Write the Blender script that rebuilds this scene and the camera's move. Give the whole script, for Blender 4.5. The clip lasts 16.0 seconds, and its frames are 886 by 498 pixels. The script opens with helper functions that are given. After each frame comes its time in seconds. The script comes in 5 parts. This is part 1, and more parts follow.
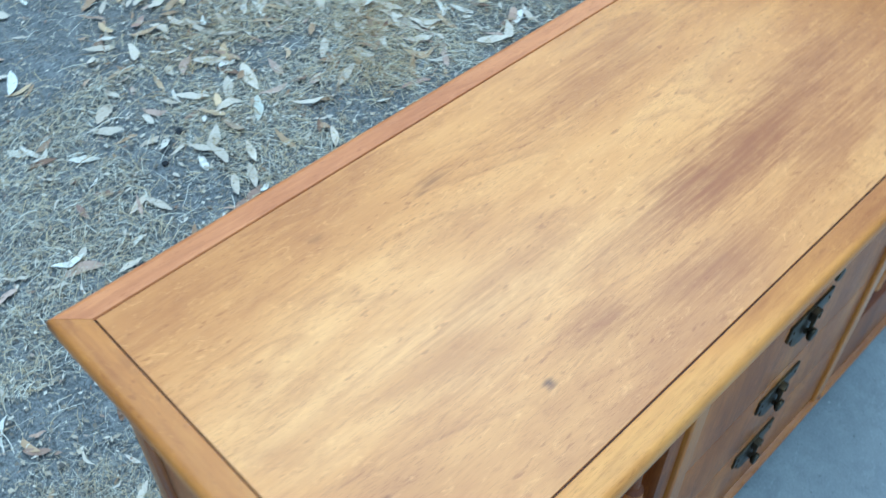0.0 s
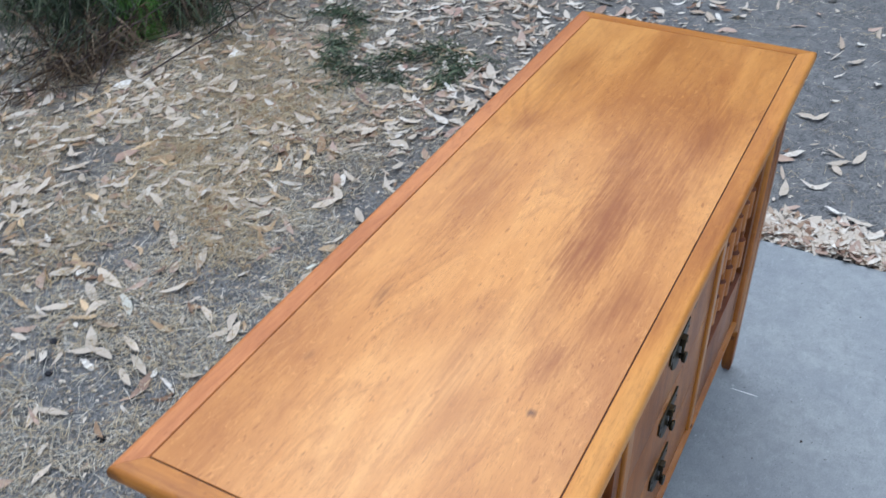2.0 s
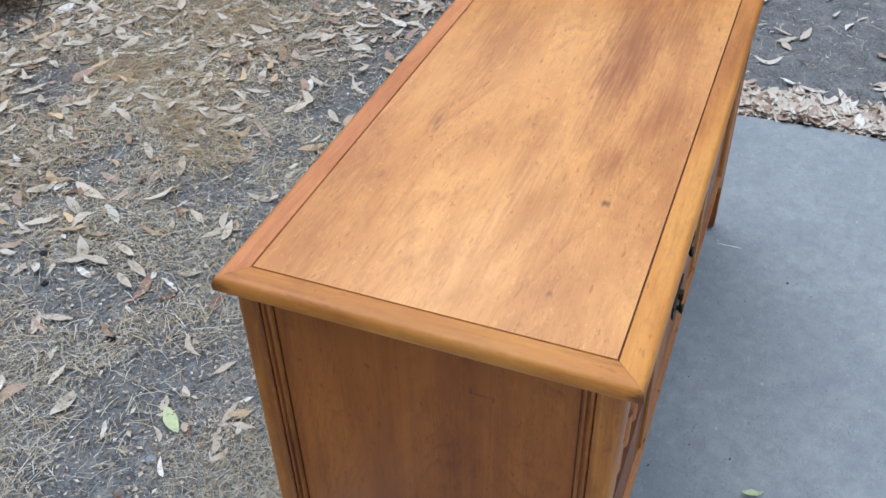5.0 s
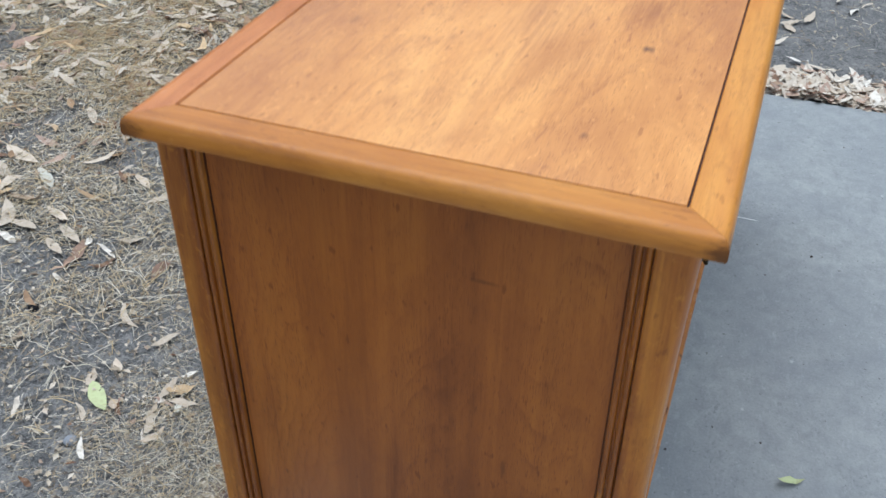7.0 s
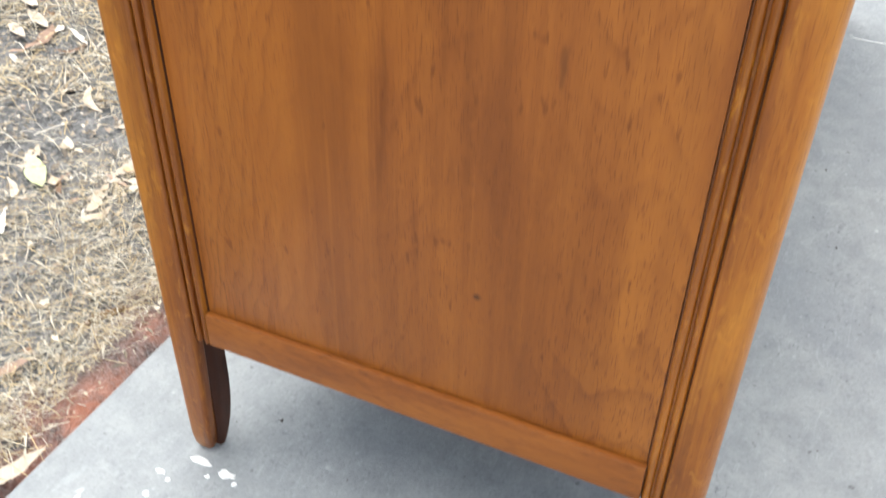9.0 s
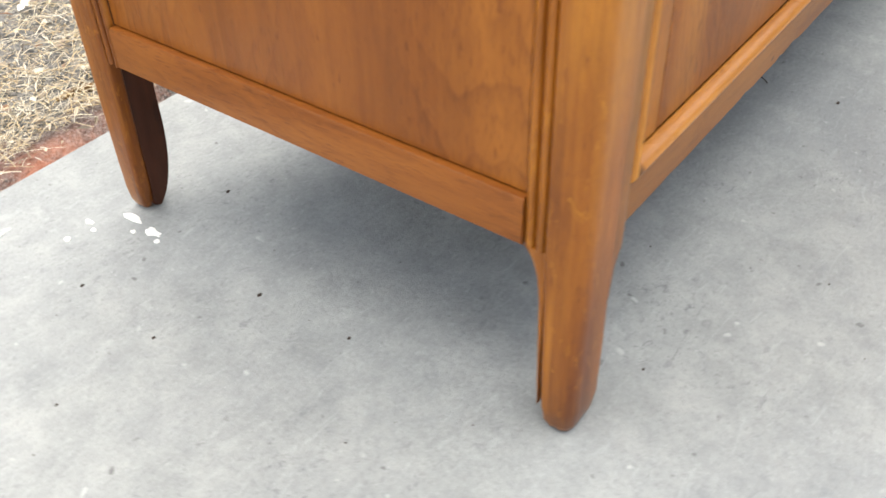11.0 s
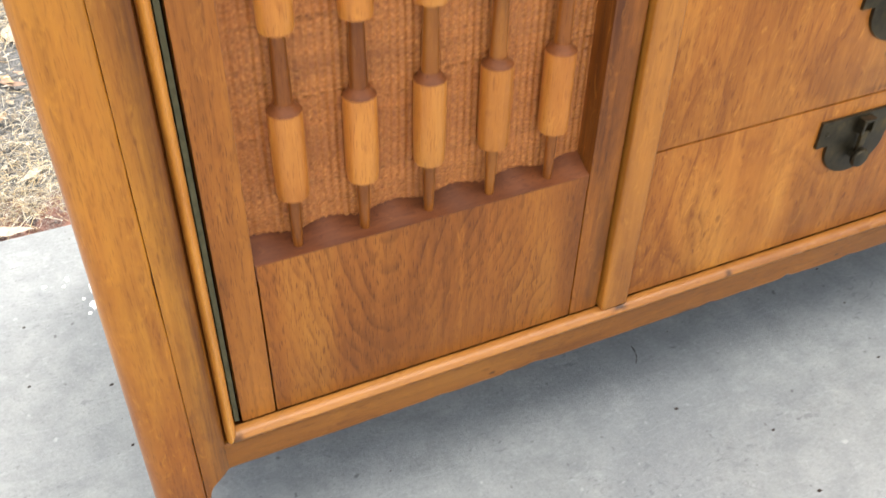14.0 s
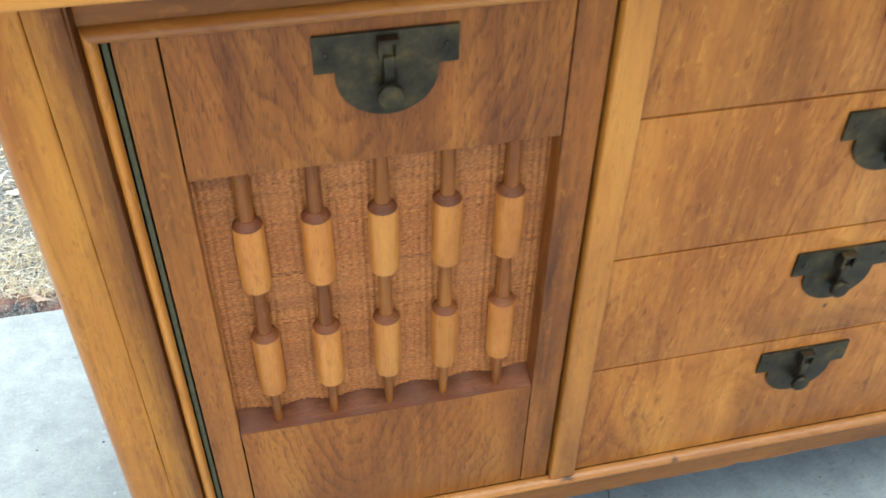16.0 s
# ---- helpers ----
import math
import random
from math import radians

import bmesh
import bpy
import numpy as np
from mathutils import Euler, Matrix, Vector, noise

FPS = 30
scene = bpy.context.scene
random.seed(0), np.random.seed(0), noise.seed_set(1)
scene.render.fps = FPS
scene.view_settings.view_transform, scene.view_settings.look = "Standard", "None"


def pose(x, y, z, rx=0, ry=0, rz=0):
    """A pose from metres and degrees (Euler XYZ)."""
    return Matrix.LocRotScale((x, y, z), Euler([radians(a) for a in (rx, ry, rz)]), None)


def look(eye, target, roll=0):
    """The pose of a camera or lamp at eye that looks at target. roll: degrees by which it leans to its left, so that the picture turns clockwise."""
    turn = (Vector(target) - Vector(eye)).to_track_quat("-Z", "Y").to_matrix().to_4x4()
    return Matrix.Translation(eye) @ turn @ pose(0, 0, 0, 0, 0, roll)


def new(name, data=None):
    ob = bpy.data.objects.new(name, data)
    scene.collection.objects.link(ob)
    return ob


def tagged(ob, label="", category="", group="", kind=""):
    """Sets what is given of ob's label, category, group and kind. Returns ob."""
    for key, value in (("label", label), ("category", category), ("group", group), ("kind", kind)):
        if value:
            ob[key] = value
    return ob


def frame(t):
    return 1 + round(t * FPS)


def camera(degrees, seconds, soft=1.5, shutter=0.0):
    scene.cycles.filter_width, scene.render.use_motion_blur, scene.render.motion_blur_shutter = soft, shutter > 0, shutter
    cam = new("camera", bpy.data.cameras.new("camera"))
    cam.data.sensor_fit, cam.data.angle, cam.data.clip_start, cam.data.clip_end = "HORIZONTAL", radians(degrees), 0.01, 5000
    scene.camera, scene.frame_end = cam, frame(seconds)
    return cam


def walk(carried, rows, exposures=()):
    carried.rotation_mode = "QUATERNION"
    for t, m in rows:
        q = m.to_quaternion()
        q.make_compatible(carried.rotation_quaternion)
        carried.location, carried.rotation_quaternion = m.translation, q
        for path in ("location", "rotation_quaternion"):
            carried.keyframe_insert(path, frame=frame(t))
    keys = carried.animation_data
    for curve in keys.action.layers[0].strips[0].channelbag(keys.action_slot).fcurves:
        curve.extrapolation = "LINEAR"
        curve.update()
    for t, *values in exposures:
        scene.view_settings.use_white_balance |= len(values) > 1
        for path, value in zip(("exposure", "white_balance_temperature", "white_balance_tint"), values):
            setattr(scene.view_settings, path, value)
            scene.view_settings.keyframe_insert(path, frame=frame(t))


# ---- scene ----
cam = camera(50.5, 16.0, shutter=0.5)
PATH = [
    (0, (-0.115, -0.161, 1.419), (0.845, 0.819, -0.036), 0.0),
    (0.5, (-0.242, -0.133, 1.43), (0.851, 0.743, 0.003), -0.1),
    (1, (-0.316, -0.149, 1.441), (0.872, 0.715, 0.084), 0.2),
    (1.5, (-0.382, -0.181, 1.48), (0.906, 0.655, 0.2), 0.8),
    (2, (-0.397, -0.16, 1.518), (1.011, 0.618, 0.329), -1.4),
    (2.5, (-0.41, -0.143, 1.523), (1.021, 0.616, 0.35), -1.6),
    (3, (-0.427, -0.138, 1.521), (1.002, 0.609, 0.337), -1.2),
    (3.5, (-0.462, -0.129, 1.51), (0.949, 0.597, 0.291), -1.3),
    (4, (-0.526, -0.103, 1.494), (0.873, 0.577, 0.237), -0.6),
    (4.2, (-0.553, -0.09, 1.477), (0.838, 0.561, 0.196), -0.7),
    (6.3, (-0.61, -0.017, 1.29), (0.857, 0.524, 0.043), -1.7),
    (6.5, (-0.582, -0.009, 1.251), (0.877, 0.553, 0.005), -1.9),
    (7, (-0.514, 0.005, 1.121), (0.991, 0.562, -0.073), 0.4),
    (7.5, (-0.478, 0.01, 1.012), (1.039, 0.619, -0.141), 1.0),
    (8, (-0.438, 0.015, 0.901), (1.056, 0.645, -0.27), 0.7),
    (8.5, (-0.406, 0.02, 0.796), (1.057, 0.656, -0.41), 0.1),
    (9, (-0.394, 0.024, 0.674), (1.05, 0.668, -0.551), 1.2),
    (9.5, (-0.387, 0.019, 0.571), (1.056, 0.622, -0.675), 0.9),
    (9.7, (-0.393, 0.013, 0.531), (1.021, 0.605, -0.754), 1.0),
    (11.8, (-0.188, -0.299, 0.486), (0.848, 0.822, -0.807), -2.6),
    (12, (-0.148, -0.336, 0.506), (0.84, 0.803, -0.808), -2.8),
    (12.5, (-0.067, -0.429, 0.577), (0.74, 0.84, -0.741), -1.5),
    (13, (0.004, -0.464, 0.634), (0.708, 0.927, -0.62), 0.1),
    (13.5, (0.043, -0.435, 0.668), (0.714, 0.957, -0.602), -1.0),
    (14, (0.043, -0.435, 0.749), (0.701, 0.927, -0.56), 1.5),
    (14.5, (0.055, -0.419, 0.811), (0.726, 0.92, -0.514), 1.5),
    (15, (0.069, -0.403, 0.871), (0.703, 0.966, -0.442), 1.4),
    (15.5, (0.122, -0.427, 0.926), (0.586, 0.981, -0.417), 1.3),
    (16, (0.181, -0.477, 0.99), (0.534, 0.962, -0.354), 1.2),
]
# seconds, stops, kelvin, tint
EXPOSURE = [(0, 1.04, 4220, -12), (0.6, 0.92, 4800, 0), (1.0, 0.89, 4980, -1), (1.6, 0.86, 5200, 5), (2.4, 0.86, 5270, 9), (4.2, 0.86, 5280, 9), (6.6, 0.93, 5560, 6), (7.4, 1.10, 5680, 6), (8.0, 1.68, 5980, 8),
            (9.5, 2.04, 6480, 8), (12.0, 2.14, 7000, 9), (12.5, 2.16, 6960, 9), (13.0, 2.38, 6900, 9), (13.5, 2.32, 6850, 9), (14.0, 2.24, 6800, 9), (15.0, 2.19, 5960, -3), (16.0, 2.15, 5860, -2)]
walk(cam, [(t, look(e, g, r)) for t, e, g, r in PATH], EXPOSURE)

# ---- world, sun ----
world = bpy.data.worlds.new("overcast_sky")
scene.world = world
world.use_nodes = True
wn = world.node_tree
wn.nodes.clear()
sky = wn.nodes.new("ShaderNodeTexSky")
sky.sky_type = "NISHITA"
sky.sun_disc = False
sky.sun_elevation = radians(68)
sky.sun_rotation = radians(45)
sky.air_density, sky.dust_density, sky.ozone_density = 1.0, 1.0, 1.0
wbg = wn.nodes.new("ShaderNodeBackground")
wbg.inputs["Strength"].default_value = 0.118
wout = wn.nodes.new("ShaderNodeOutputWorld")
cloudy = wn.nodes.new("ShaderNodeHueSaturation")     # a thin even cloud cover takes most of the blue away
cloudy.inputs["Saturation"].default_value = 0.36
wn.links.new(sky.outputs["Color"], cloudy.inputs["Color"])
wn.links.new(cloudy.outputs["Color"], wbg.inputs["Color"])
wn.links.new(wbg.outputs["Background"], wout.inputs["Surface"])

sun_data = bpy.data.lights.new("sun", "SUN")
sun_data.energy = 1.2
sun_data.angle = radians(70)
sun_data.color = (1.0, 0.95, 0.87)
sun = new("sun", sun_data)
sun.matrix_world = look((0.35, 0.45, 4.2), (0, 0, 0))

L, D, H = 1.338, 0.464, 0.770      # sideboard: length, depth, height
SLAB_X, SLAB_Y = 1.828, 0.574      # far corner of the concrete pad


# ---- materials ----
class Nodes:
    """A small helper that wires up one node material."""

    def __init__(self, name):
        self.mat = bpy.data.materials.new(name)
        self.mat.use_nodes = True
        self.tree = self.mat.node_tree
        self.tree.nodes.clear()
        self.out = self.add("ShaderNodeOutputMaterial")
        self.bsdf = self.add("ShaderNodeBsdfPrincipled")
        self.link(self.bsdf.outputs["BSDF"], self.out.inputs["Surface"])
        self.coord = self.add("ShaderNodeTexCoord")

    def add(self, kind):
        return self.tree.nodes.new(kind)

    def link(self, a, b):
        self.tree.links.new(a, b)

    def mapped(self, scale, loc=(0, 0, 0), rot=(0, 0, 0)):
        m = self.add("ShaderNodeMapping")
        m.inputs["Scale"].default_value = scale
        m.inputs["Location"].default_value = loc
        m.inputs["Rotation"].default_value = [radians(a) for a in rot]
        self.link(self.coord.outputs["Object"], m.inputs["Vector"])
        return m.outputs["Vector"]

    def noise(self, vec, scale, detail=4, rough=0.55, distort=0.0):
        n = self.add("ShaderNodeTexNoise")
        n.inputs["Scale"].default_value = scale
        n.inputs["Detail"].default_value = detail
        n.inputs["Roughness"].default_value = rough
        n.inputs["Distortion"].default_value = distort
        self.link(vec, n.inputs["Vector"])
        return n.outputs["Fac"]

    def ramp(self, fac, stops):
        r = self.add("ShaderNodeValToRGB")
        el = r.color_ramp.elements
        while len(el) < len(stops):
            el.new(0.5)
        for e, (p, c) in zip(el, stops):
            e.position = p
            e.color = (*c, 1) if len(c) == 3 else c
        self.link(fac, r.inputs["Fac"])
        return r.outputs["Color"]

    def mask(self, fac, lo, hi):
        r = self.add("ShaderNodeMapRange")
        r.inputs["From Min"].default_value = lo
        r.inputs["From Max"].default_value = hi
        r.clamp = True
        self.link(fac, r.inputs["Value"])
        return r.outputs["Result"]

    def math(self, op, a, b):
        m = self.add("ShaderNodeMath")
        m.operation = op
        for s, v in zip(m.inputs, (a, b)):
            if isinstance(v, (int, float)):
                s.default_value = v
            else:
                self.link(v, s)
        return m.outputs["Value"]

    def mix(self, fac, a, b, mode="MIX"):
        m = self.add("ShaderNodeMix")
        m.data_type, m.blend_type = "RGBA", mode
        for s, v in ((m.inputs[0], fac), (m.inputs[6], a), (m.inputs[7], b)):
            if isinstance(v, (int, float)):
                s.default_value = v
            elif isinstance(v, tuple):
                s.default_value = (*v, 1)
            else:
                self.link(v, s)
        return m.outputs[2]

    def vary(self, color, amount, island=False):
        """Lighter and darker from piece to piece."""
        if island:
            rnd = self.add("ShaderNodeNewGeometry").outputs["Random Per Island"]
        else:
            rnd = self.add("ShaderNodeObjectInfo").outputs["Random"]
        hsv = self.add("ShaderNodeHueSaturation")
        self.link(color, hsv.inputs["Color"])
        val = self.add("ShaderNodeMapRange")
        val.inputs["To Min"].default_value = 1 - amount
        val.inputs["To Max"].default_value = 1 + amount
        self.link(rnd, val.inputs["Value"])
        self.link(val.outputs["Result"], hsv.inputs["Value"])
        return hsv.outputs["Color"]

    def bump(self, height, strength, distance):
        b = self.add("ShaderNodeBump")
        b.inputs["Strength"].default_value = strength
        b.inputs["Distance"].default_value = distance
        self.link(height, b.inputs["Height"])
        self.link(b.outputs["Normal"], self.bsdf.inputs["Normal"])

    def done(self, color, rough, metal=0.0, spec=0.5, coat=0.0, coat_rough=0.2):
        for key, v in (("Base Color", color), ("Roughness", rough), ("Metallic", metal),
                       ("Specular IOR Level", spec), ("Coat Weight", coat), ("Coat Roughness", coat_rough)):
            s = self.bsdf.inputs[key]
            if isinstance(v, (int, float)):
                s.default_value = v
            elif isinstance(v, tuple):
                s.default_value = (*v, 1)
            else:
                self.link(v, s)
        return self.mat


def stretch(axis, along, across):
    return tuple(along if i == axis else across for i in range(3))


def warm(c, k=1.0):
    """Aged varnish: takes some blue out of a wood colour."""
    return (c[0] * 0.77 * k, c[1] * 0.685 * k, c[2] * 0.50 * k)


def wood(name, dark, mid, light, axis, figure=7.0, pores=0.35, rough=0.38, loc=(0, 0, 0), stains=(), coat=0.10, rings=0.35, blotch=0.5, lines=38.0, flow=0.20, wide=5.0, fleck=0.3, run=0.13, k=1.0, fibre=0.25, worn=0.3, specks=0.3,
         bands=0.0, arch=None):
    """Varnished wood with its grain along one axis: growth-ring contours, fine streaks, pores, blotches and placed stains.
    bands: how much the veneer strips differ; arch: (axis across, its middle, half width, rise) of a cathedral figure."""
    dark, mid, light = warm(dark, k), warm(mid, k), warm(light, k)
    deep = (dark[0] * 0.62, dark[1] * 0.46, dark[2] * 0.32)
    n = Nodes(name)
    fig = n.noise(n.mapped(stretch(axis, run, 1.0), loc), figure * 2.2, 5, 0.62, 0.25)
    col = n.ramp(fig, [(0.28, dark), (0.50, mid), (0.72, light)])
    # slow drift between yellow and red-brown
    cloud = n.noise(n.mapped(stretch(axis, 0.26, 1.0), loc), 7.5, 5, 0.65, 0.3)
    drift = n.noise(n.mapped(stretch(axis, 0.24, 1.0), tuple(v + 5 for v in loc)), 5.0, 4, 0.6, 0.3)
    col = n.mix(n.math("MULTIPLY", n.mask(cloud, 0.48, 0.72), blotch), col, dark)
    col = n.mix(n.math("MULTIPLY", n.mask(drift, 0.50, 0.74), blotch * 0.7), col, (light[0], light[1] * 1.02, light[2] * 0.80))
    if bands:
        # straight soft strips and thin pale lines running with the grain
        strip = n.noise(n.mapped(stretch(axis, 0.03, 1.0), tuple(v + 11 for v in loc)), 38.0, 4, 0.62)
        col = n.mix(n.math("MULTIPLY", n.mask(strip, 0.48, 0.66), bands), col, dark)
        col = n.mix(n.math("MULTIPLY", n.mask(strip, 0.46, 0.34), bands * 0.8), col, light)
        hair = n.noise(n.mapped(stretch(axis, 0.02, 1.0), tuple(v + 12 for v in loc)), 105.0, 2, 0.5)
        patchy = n.mask(n.noise(n.mapped(stretch(axis, 0.35, 1.0), tuple(v + 16 for v in loc)), 15.0, 3, 0.6), 0.46, 0.60)
        gone = n.mask(n.noise(n.mapped(stretch(axis, 0.5, 1.0), tuple(v + 13 for v in loc)), 9.0, 3, 0.6), 0.45, 0.62)
        thin = n.noise(n.mapped(stretch(axis, 0.035, 1.0), tuple(v + 15 for v in loc)), 210.0, 2, 0.5)
        col = n.mix(n.math("MULTIPLY", n.math("MULTIPLY", n.mask(thin, 0.58, 0.68), patchy), bands * 0.9), col, deep)
        col = n.mix(n.math("MULTIPLY", n.math("MULTIPLY", n.mask(hair, 0.60, 0.70), gone), bands * 1.1), col, (light[0] * 1.15, light[1] * 1.12, light[2] * 1.1))
    # growth rings cut at a slant: contours of a slow field, dark on one side
    field = n.noise(n.mapped(stretch(axis, flow, 1.0), loc), wide, 2.5, 0.42, 0.5)
    if arch:
        sep = n.add("ShaderNodeSeparateXYZ")
        n.link(n.coord.outputs["Object"], sep.inputs["Vector"])
        u = n.math("DIVIDE", n.math("SUBTRACT", sep.outputs["XYZ"[arch[0]]], arch[1]), arch[2])
        u = n.math("ADD", u, n.math("MULTIPLY", n.math("SUBTRACT", n.noise(n.mapped(stretch(axis, 0.5, 1.0), tuple(v + 14 for v in loc)), 16.0, 3, 0.5), 0.5), 0.55))
        bow = n.math("POWER", n.math("ADD", n.math("MULTIPLY", u, u), 0.04), 0.75)
        field = n.math("ADD", n.math("MULTIPLY", field, 0.55), n.math("ADD", n.math("MULTIPLY", bow, 0.22), n.math("MULTIPLY", sep.outputs["XYZ"[axis]], arch[3])))
    saw = n.math("FRACT", n.math("MULTIPLY", field, lines), 0.0)
    ring = n.math("MULTIPLY", n.math("POWER", n.mask(saw, 0.15, 0.94), 2.2), n.mask(saw, 1.0, 0.90))
    patch = n.mask(n.noise(n.mapped(stretch(axis, 0.3, 1.0), tuple(v + 2 for v in loc)), 14.0, 3, 0.5), 0.36, 0.62)
    broken = n.mask(n.noise(n.mapped(stretch(axis, 0.14, 1.0), tuple(v + 4 for v in loc)), 130.0, 3, 0.6), 0.30, 0.62)
    col = n.mix(n.math("MULTIPLY", n.math("MULTIPLY", n.math("MULTIPLY", ring, patch), broken), rings * 1.25), col, deep)
    # fibres, short dashes and pores
    streak = n.noise(n.mapped(stretch(axis, 0.05, 1.0), loc), 230.0, 4, 0.65)
    col = n.mix(n.math("MULTIPLY", n.mask(streak, 0.50, 0.72), fibre), col, dark)
    col = n.mix(n.math("MULTIPLY", n.mask(streak, 0.48, 0.28), fibre * 0.7), col, light)
    dash = n.noise(n.mapped(stretch(axis, 0.28, 1.0), tuple(v + 3 for v in loc)), 95.0, 6, 0.78, 0.5)
    col = n.mix(n.math("MULTIPLY", n.mask(dash, 0.56, 0.74), fleck), col, deep)
    pore = n.noise(n.mapped(stretch(axis, 0.085, 1.0), loc), 1150.0, 1, 0.5)
    pore_m = n.math("MULTIPLY", n.mask(pore, 0.58, 0.68), n.mask(n.math("ADD", n.math("MULTIPLY", cloud, 0.5), n.math("MULTIPLY", patch, 0.25)), 0.20, 0.42))
    col = n.mix(n.math("MULTIPLY", pore_m, pores), col, (deep[0] * 0.8, deep[1] * 0.72, deep[2] * 0.65))
    curl = n.noise(n.mapped(stretch(axis, 0.45, 1.0), tuple(v + 6 for v in loc)), 120.0, 5, 0.75, 0.8)
    col = n.mix(n.math("MULTIPLY", n.mask(curl, 0.57, 0.67), fleck * 0.8), col, (light[0] * 1.08, light[1] * 1.08, light[2] * 1.05))
    patina = n.noise(n.mapped(stretch(axis, 0.5, 1.0), tuple(v + 7 for v in loc)), 15.0, 7, 0.72, 0.2)
    col = n.mix(n.math("MULTIPLY", n.mask(patina, 0.50, 0.74), worn), col, deep)
    # small knocks and dark flecks, drawn out a little with the grain
    spot = n.noise(n.mapped(stretch(axis, 0.35, 1.0), tuple(v + 8 for v in loc)), 150.0, 2, 0.5)
    col = n.mix(n.math("MULTIPLY", n.mask(spot, 0.67, 0.74), specks), col, deep)
    wob = n.noise(n.mapped(stretch(axis, 0.6, 1.0)), 17.0, 6, 0.7)
    for sx, sy, sz, rx, ry, rz, amount, tint in stains:
        # an uneven spot of its own size and place, drawn out along the fibres
        m = n.add("ShaderNodeMapping")
        m.vector_type = "TEXTURE"
        m.inputs["Location"].default_value = (sx, sy, sz)
        m.inputs["Scale"].default_value = (rx, ry, rz)
        n.link(n.coord.outputs["Object"], m.inputs["Vector"])
        ln = n.add("ShaderNodeVectorMath")
        ln.operation = "LENGTH"
        n.link(m.outputs["Vector"], ln.inputs[0])
        large = max(rx, ry, rz) > 0.03
        d = n.math("ADD", ln.outputs["Value"], n.math("MULTIPLY", n.math("SUBTRACT", wob, 0.5), 1.5 if large else 2.0))
        d = n.math("ADD", d, n.math("MULTIPLY", n.math("SUBTRACT", streak if large else dash, 0.5), -2.0))
        f = n.add("ShaderNodeMapRange")
        f.interpolation_type = "SMOOTHSTEP"
        f.inputs["From Min"].default_value, f.inputs["From Max"].default_value = (1.7, -0.1) if large else (1.15, 0.25)
        n.link(d, f.inputs["Value"])
        col = n.mix(n.math("MULTIPLY", f.outputs["Result"], amount), col, warm(tint))
    col = n.vary(col, 0.06)
    n.bump(n.math("SUBTRACT", fig, n.math("ADD", n.math("MULTIPLY", pore_m, 0.8), n.math("MULTIPLY", ring, 0.10))), 0.14, 0.0012)
    r = n.math("ADD", n.math("MULTIPLY", cloud, 0.22), rough - 0.11)
    return n.done(col, r, spec=0.3, coat=coat * 0.6, coat_rough=0.22)


def rgb(r, g, b):
    """Linear colour from 0-255 display values."""
    return tuple((v / 255 / 12.92) if v < 10 else ((v / 255 + 0.055) / 1.055) ** 2.4 for v in (r, g, b))


BROWN = rgb(160, 92, 38)
top_stains = (
    (0.84, 0.190, H, 0.13, 0.030, 0.1, 0.62, BROWN),
    (0.68, 0.160, H, 0.13, 0.036, 0.1, 0.66, BROWN),
    (0.72, 0.100, H, 0.10, 0.030, 0.1, 0.60, BROWN),
    (0.93, 0.095, H, 0.11, 0.034, 0.1, 0.66, BROWN),
    (0.60, 0.155, H, 0.09, 0.030, 0.1, 0.60, BROWN),
    (0.49, 0.160, H, 0.09, 0.024, 0.1, 0.48, BROWN),
    (0.50, 0.080, H, 0.055, 0.026, 0.1, 0.62, BROWN),
    (0.445, 0.095, H, 0.045, 0.020, 0.1, 0.45, BROWN),
    (0.345, 0.115, H, 0.040, 0.020, 0.1, 0.50, BROWN),
    (0.862, 0.372, H, 0.040, 0.022, 0.1, 0.66, BROWN),
    (1.07, 0.380, H, 0.10, 0.040, 0.1, 0.50, BROWN),
    (0.617, 0.345, H, 0.12, 0.030, 0.1, 0.45, BROWN),
    (0.70, 0.380, H, 0.09, 0.020, 0.1, 0.38, BROWN),
    (1.16, 0.255, H, 0.08, 0.016, 0.1, 0.40, BROWN),
    (0.23, 0.180, H, 0.07, 0.035, 0.1, 0.34, BROWN),
    (0.33, 0.215, H, 0.09, 0.022, 0.1, 0.30, BROWN),
    (0.269, 0.103, H, 0.006, 0.005, 0.1, 0.90, rgb(84, 42, 22)),
    (0.371, 0.353, H, 0.020, 0.007, 0.1, 0.60, rgb(122, 70, 34)),
    (0.352, 0.346, H, 0.010, 0.003, 0.1, 0.60, rgb(122, 70, 34)),
    (0.236, 0.371, H, 0.008, 0.005, 0.1, 0.40, rgb(122, 70, 34)),
    (0.100, 0.120, H, 0.004, 0.003, 0.1, 0.60, rgb(112, 62, 32)),
)
M_TOP = wood("wood_top", rgb(170, 110, 56), rgb(212, 153, 88), rgb(234, 179, 114), 0, 2.6, 0.32, 0.34, stains=top_stains, coat=0.55, rings=0.34, blotch=0.30, lines=26, flow=0.30, wide=4.5, fleck=0.50, k=1.32, run=0.30, fibre=0.20, worn=0.30, specks=0.45, bands=0.12)
corner_stains = tuple((x, y, 0.758, 0.022, 0.020, 0.014, 0.75, rgb(70, 36, 18)) for x in (0.0, L) for y in (0.0, D))
M_EDGE = wood("wood_border", rgb(158, 96, 42), rgb(210, 147, 74), rgb(232, 175, 98), 0, 6.0, 0.25, 0.36, loc=(3, 1, 0), stains=corner_stains, rings=0.25, blotch=0.35, k=1.12)
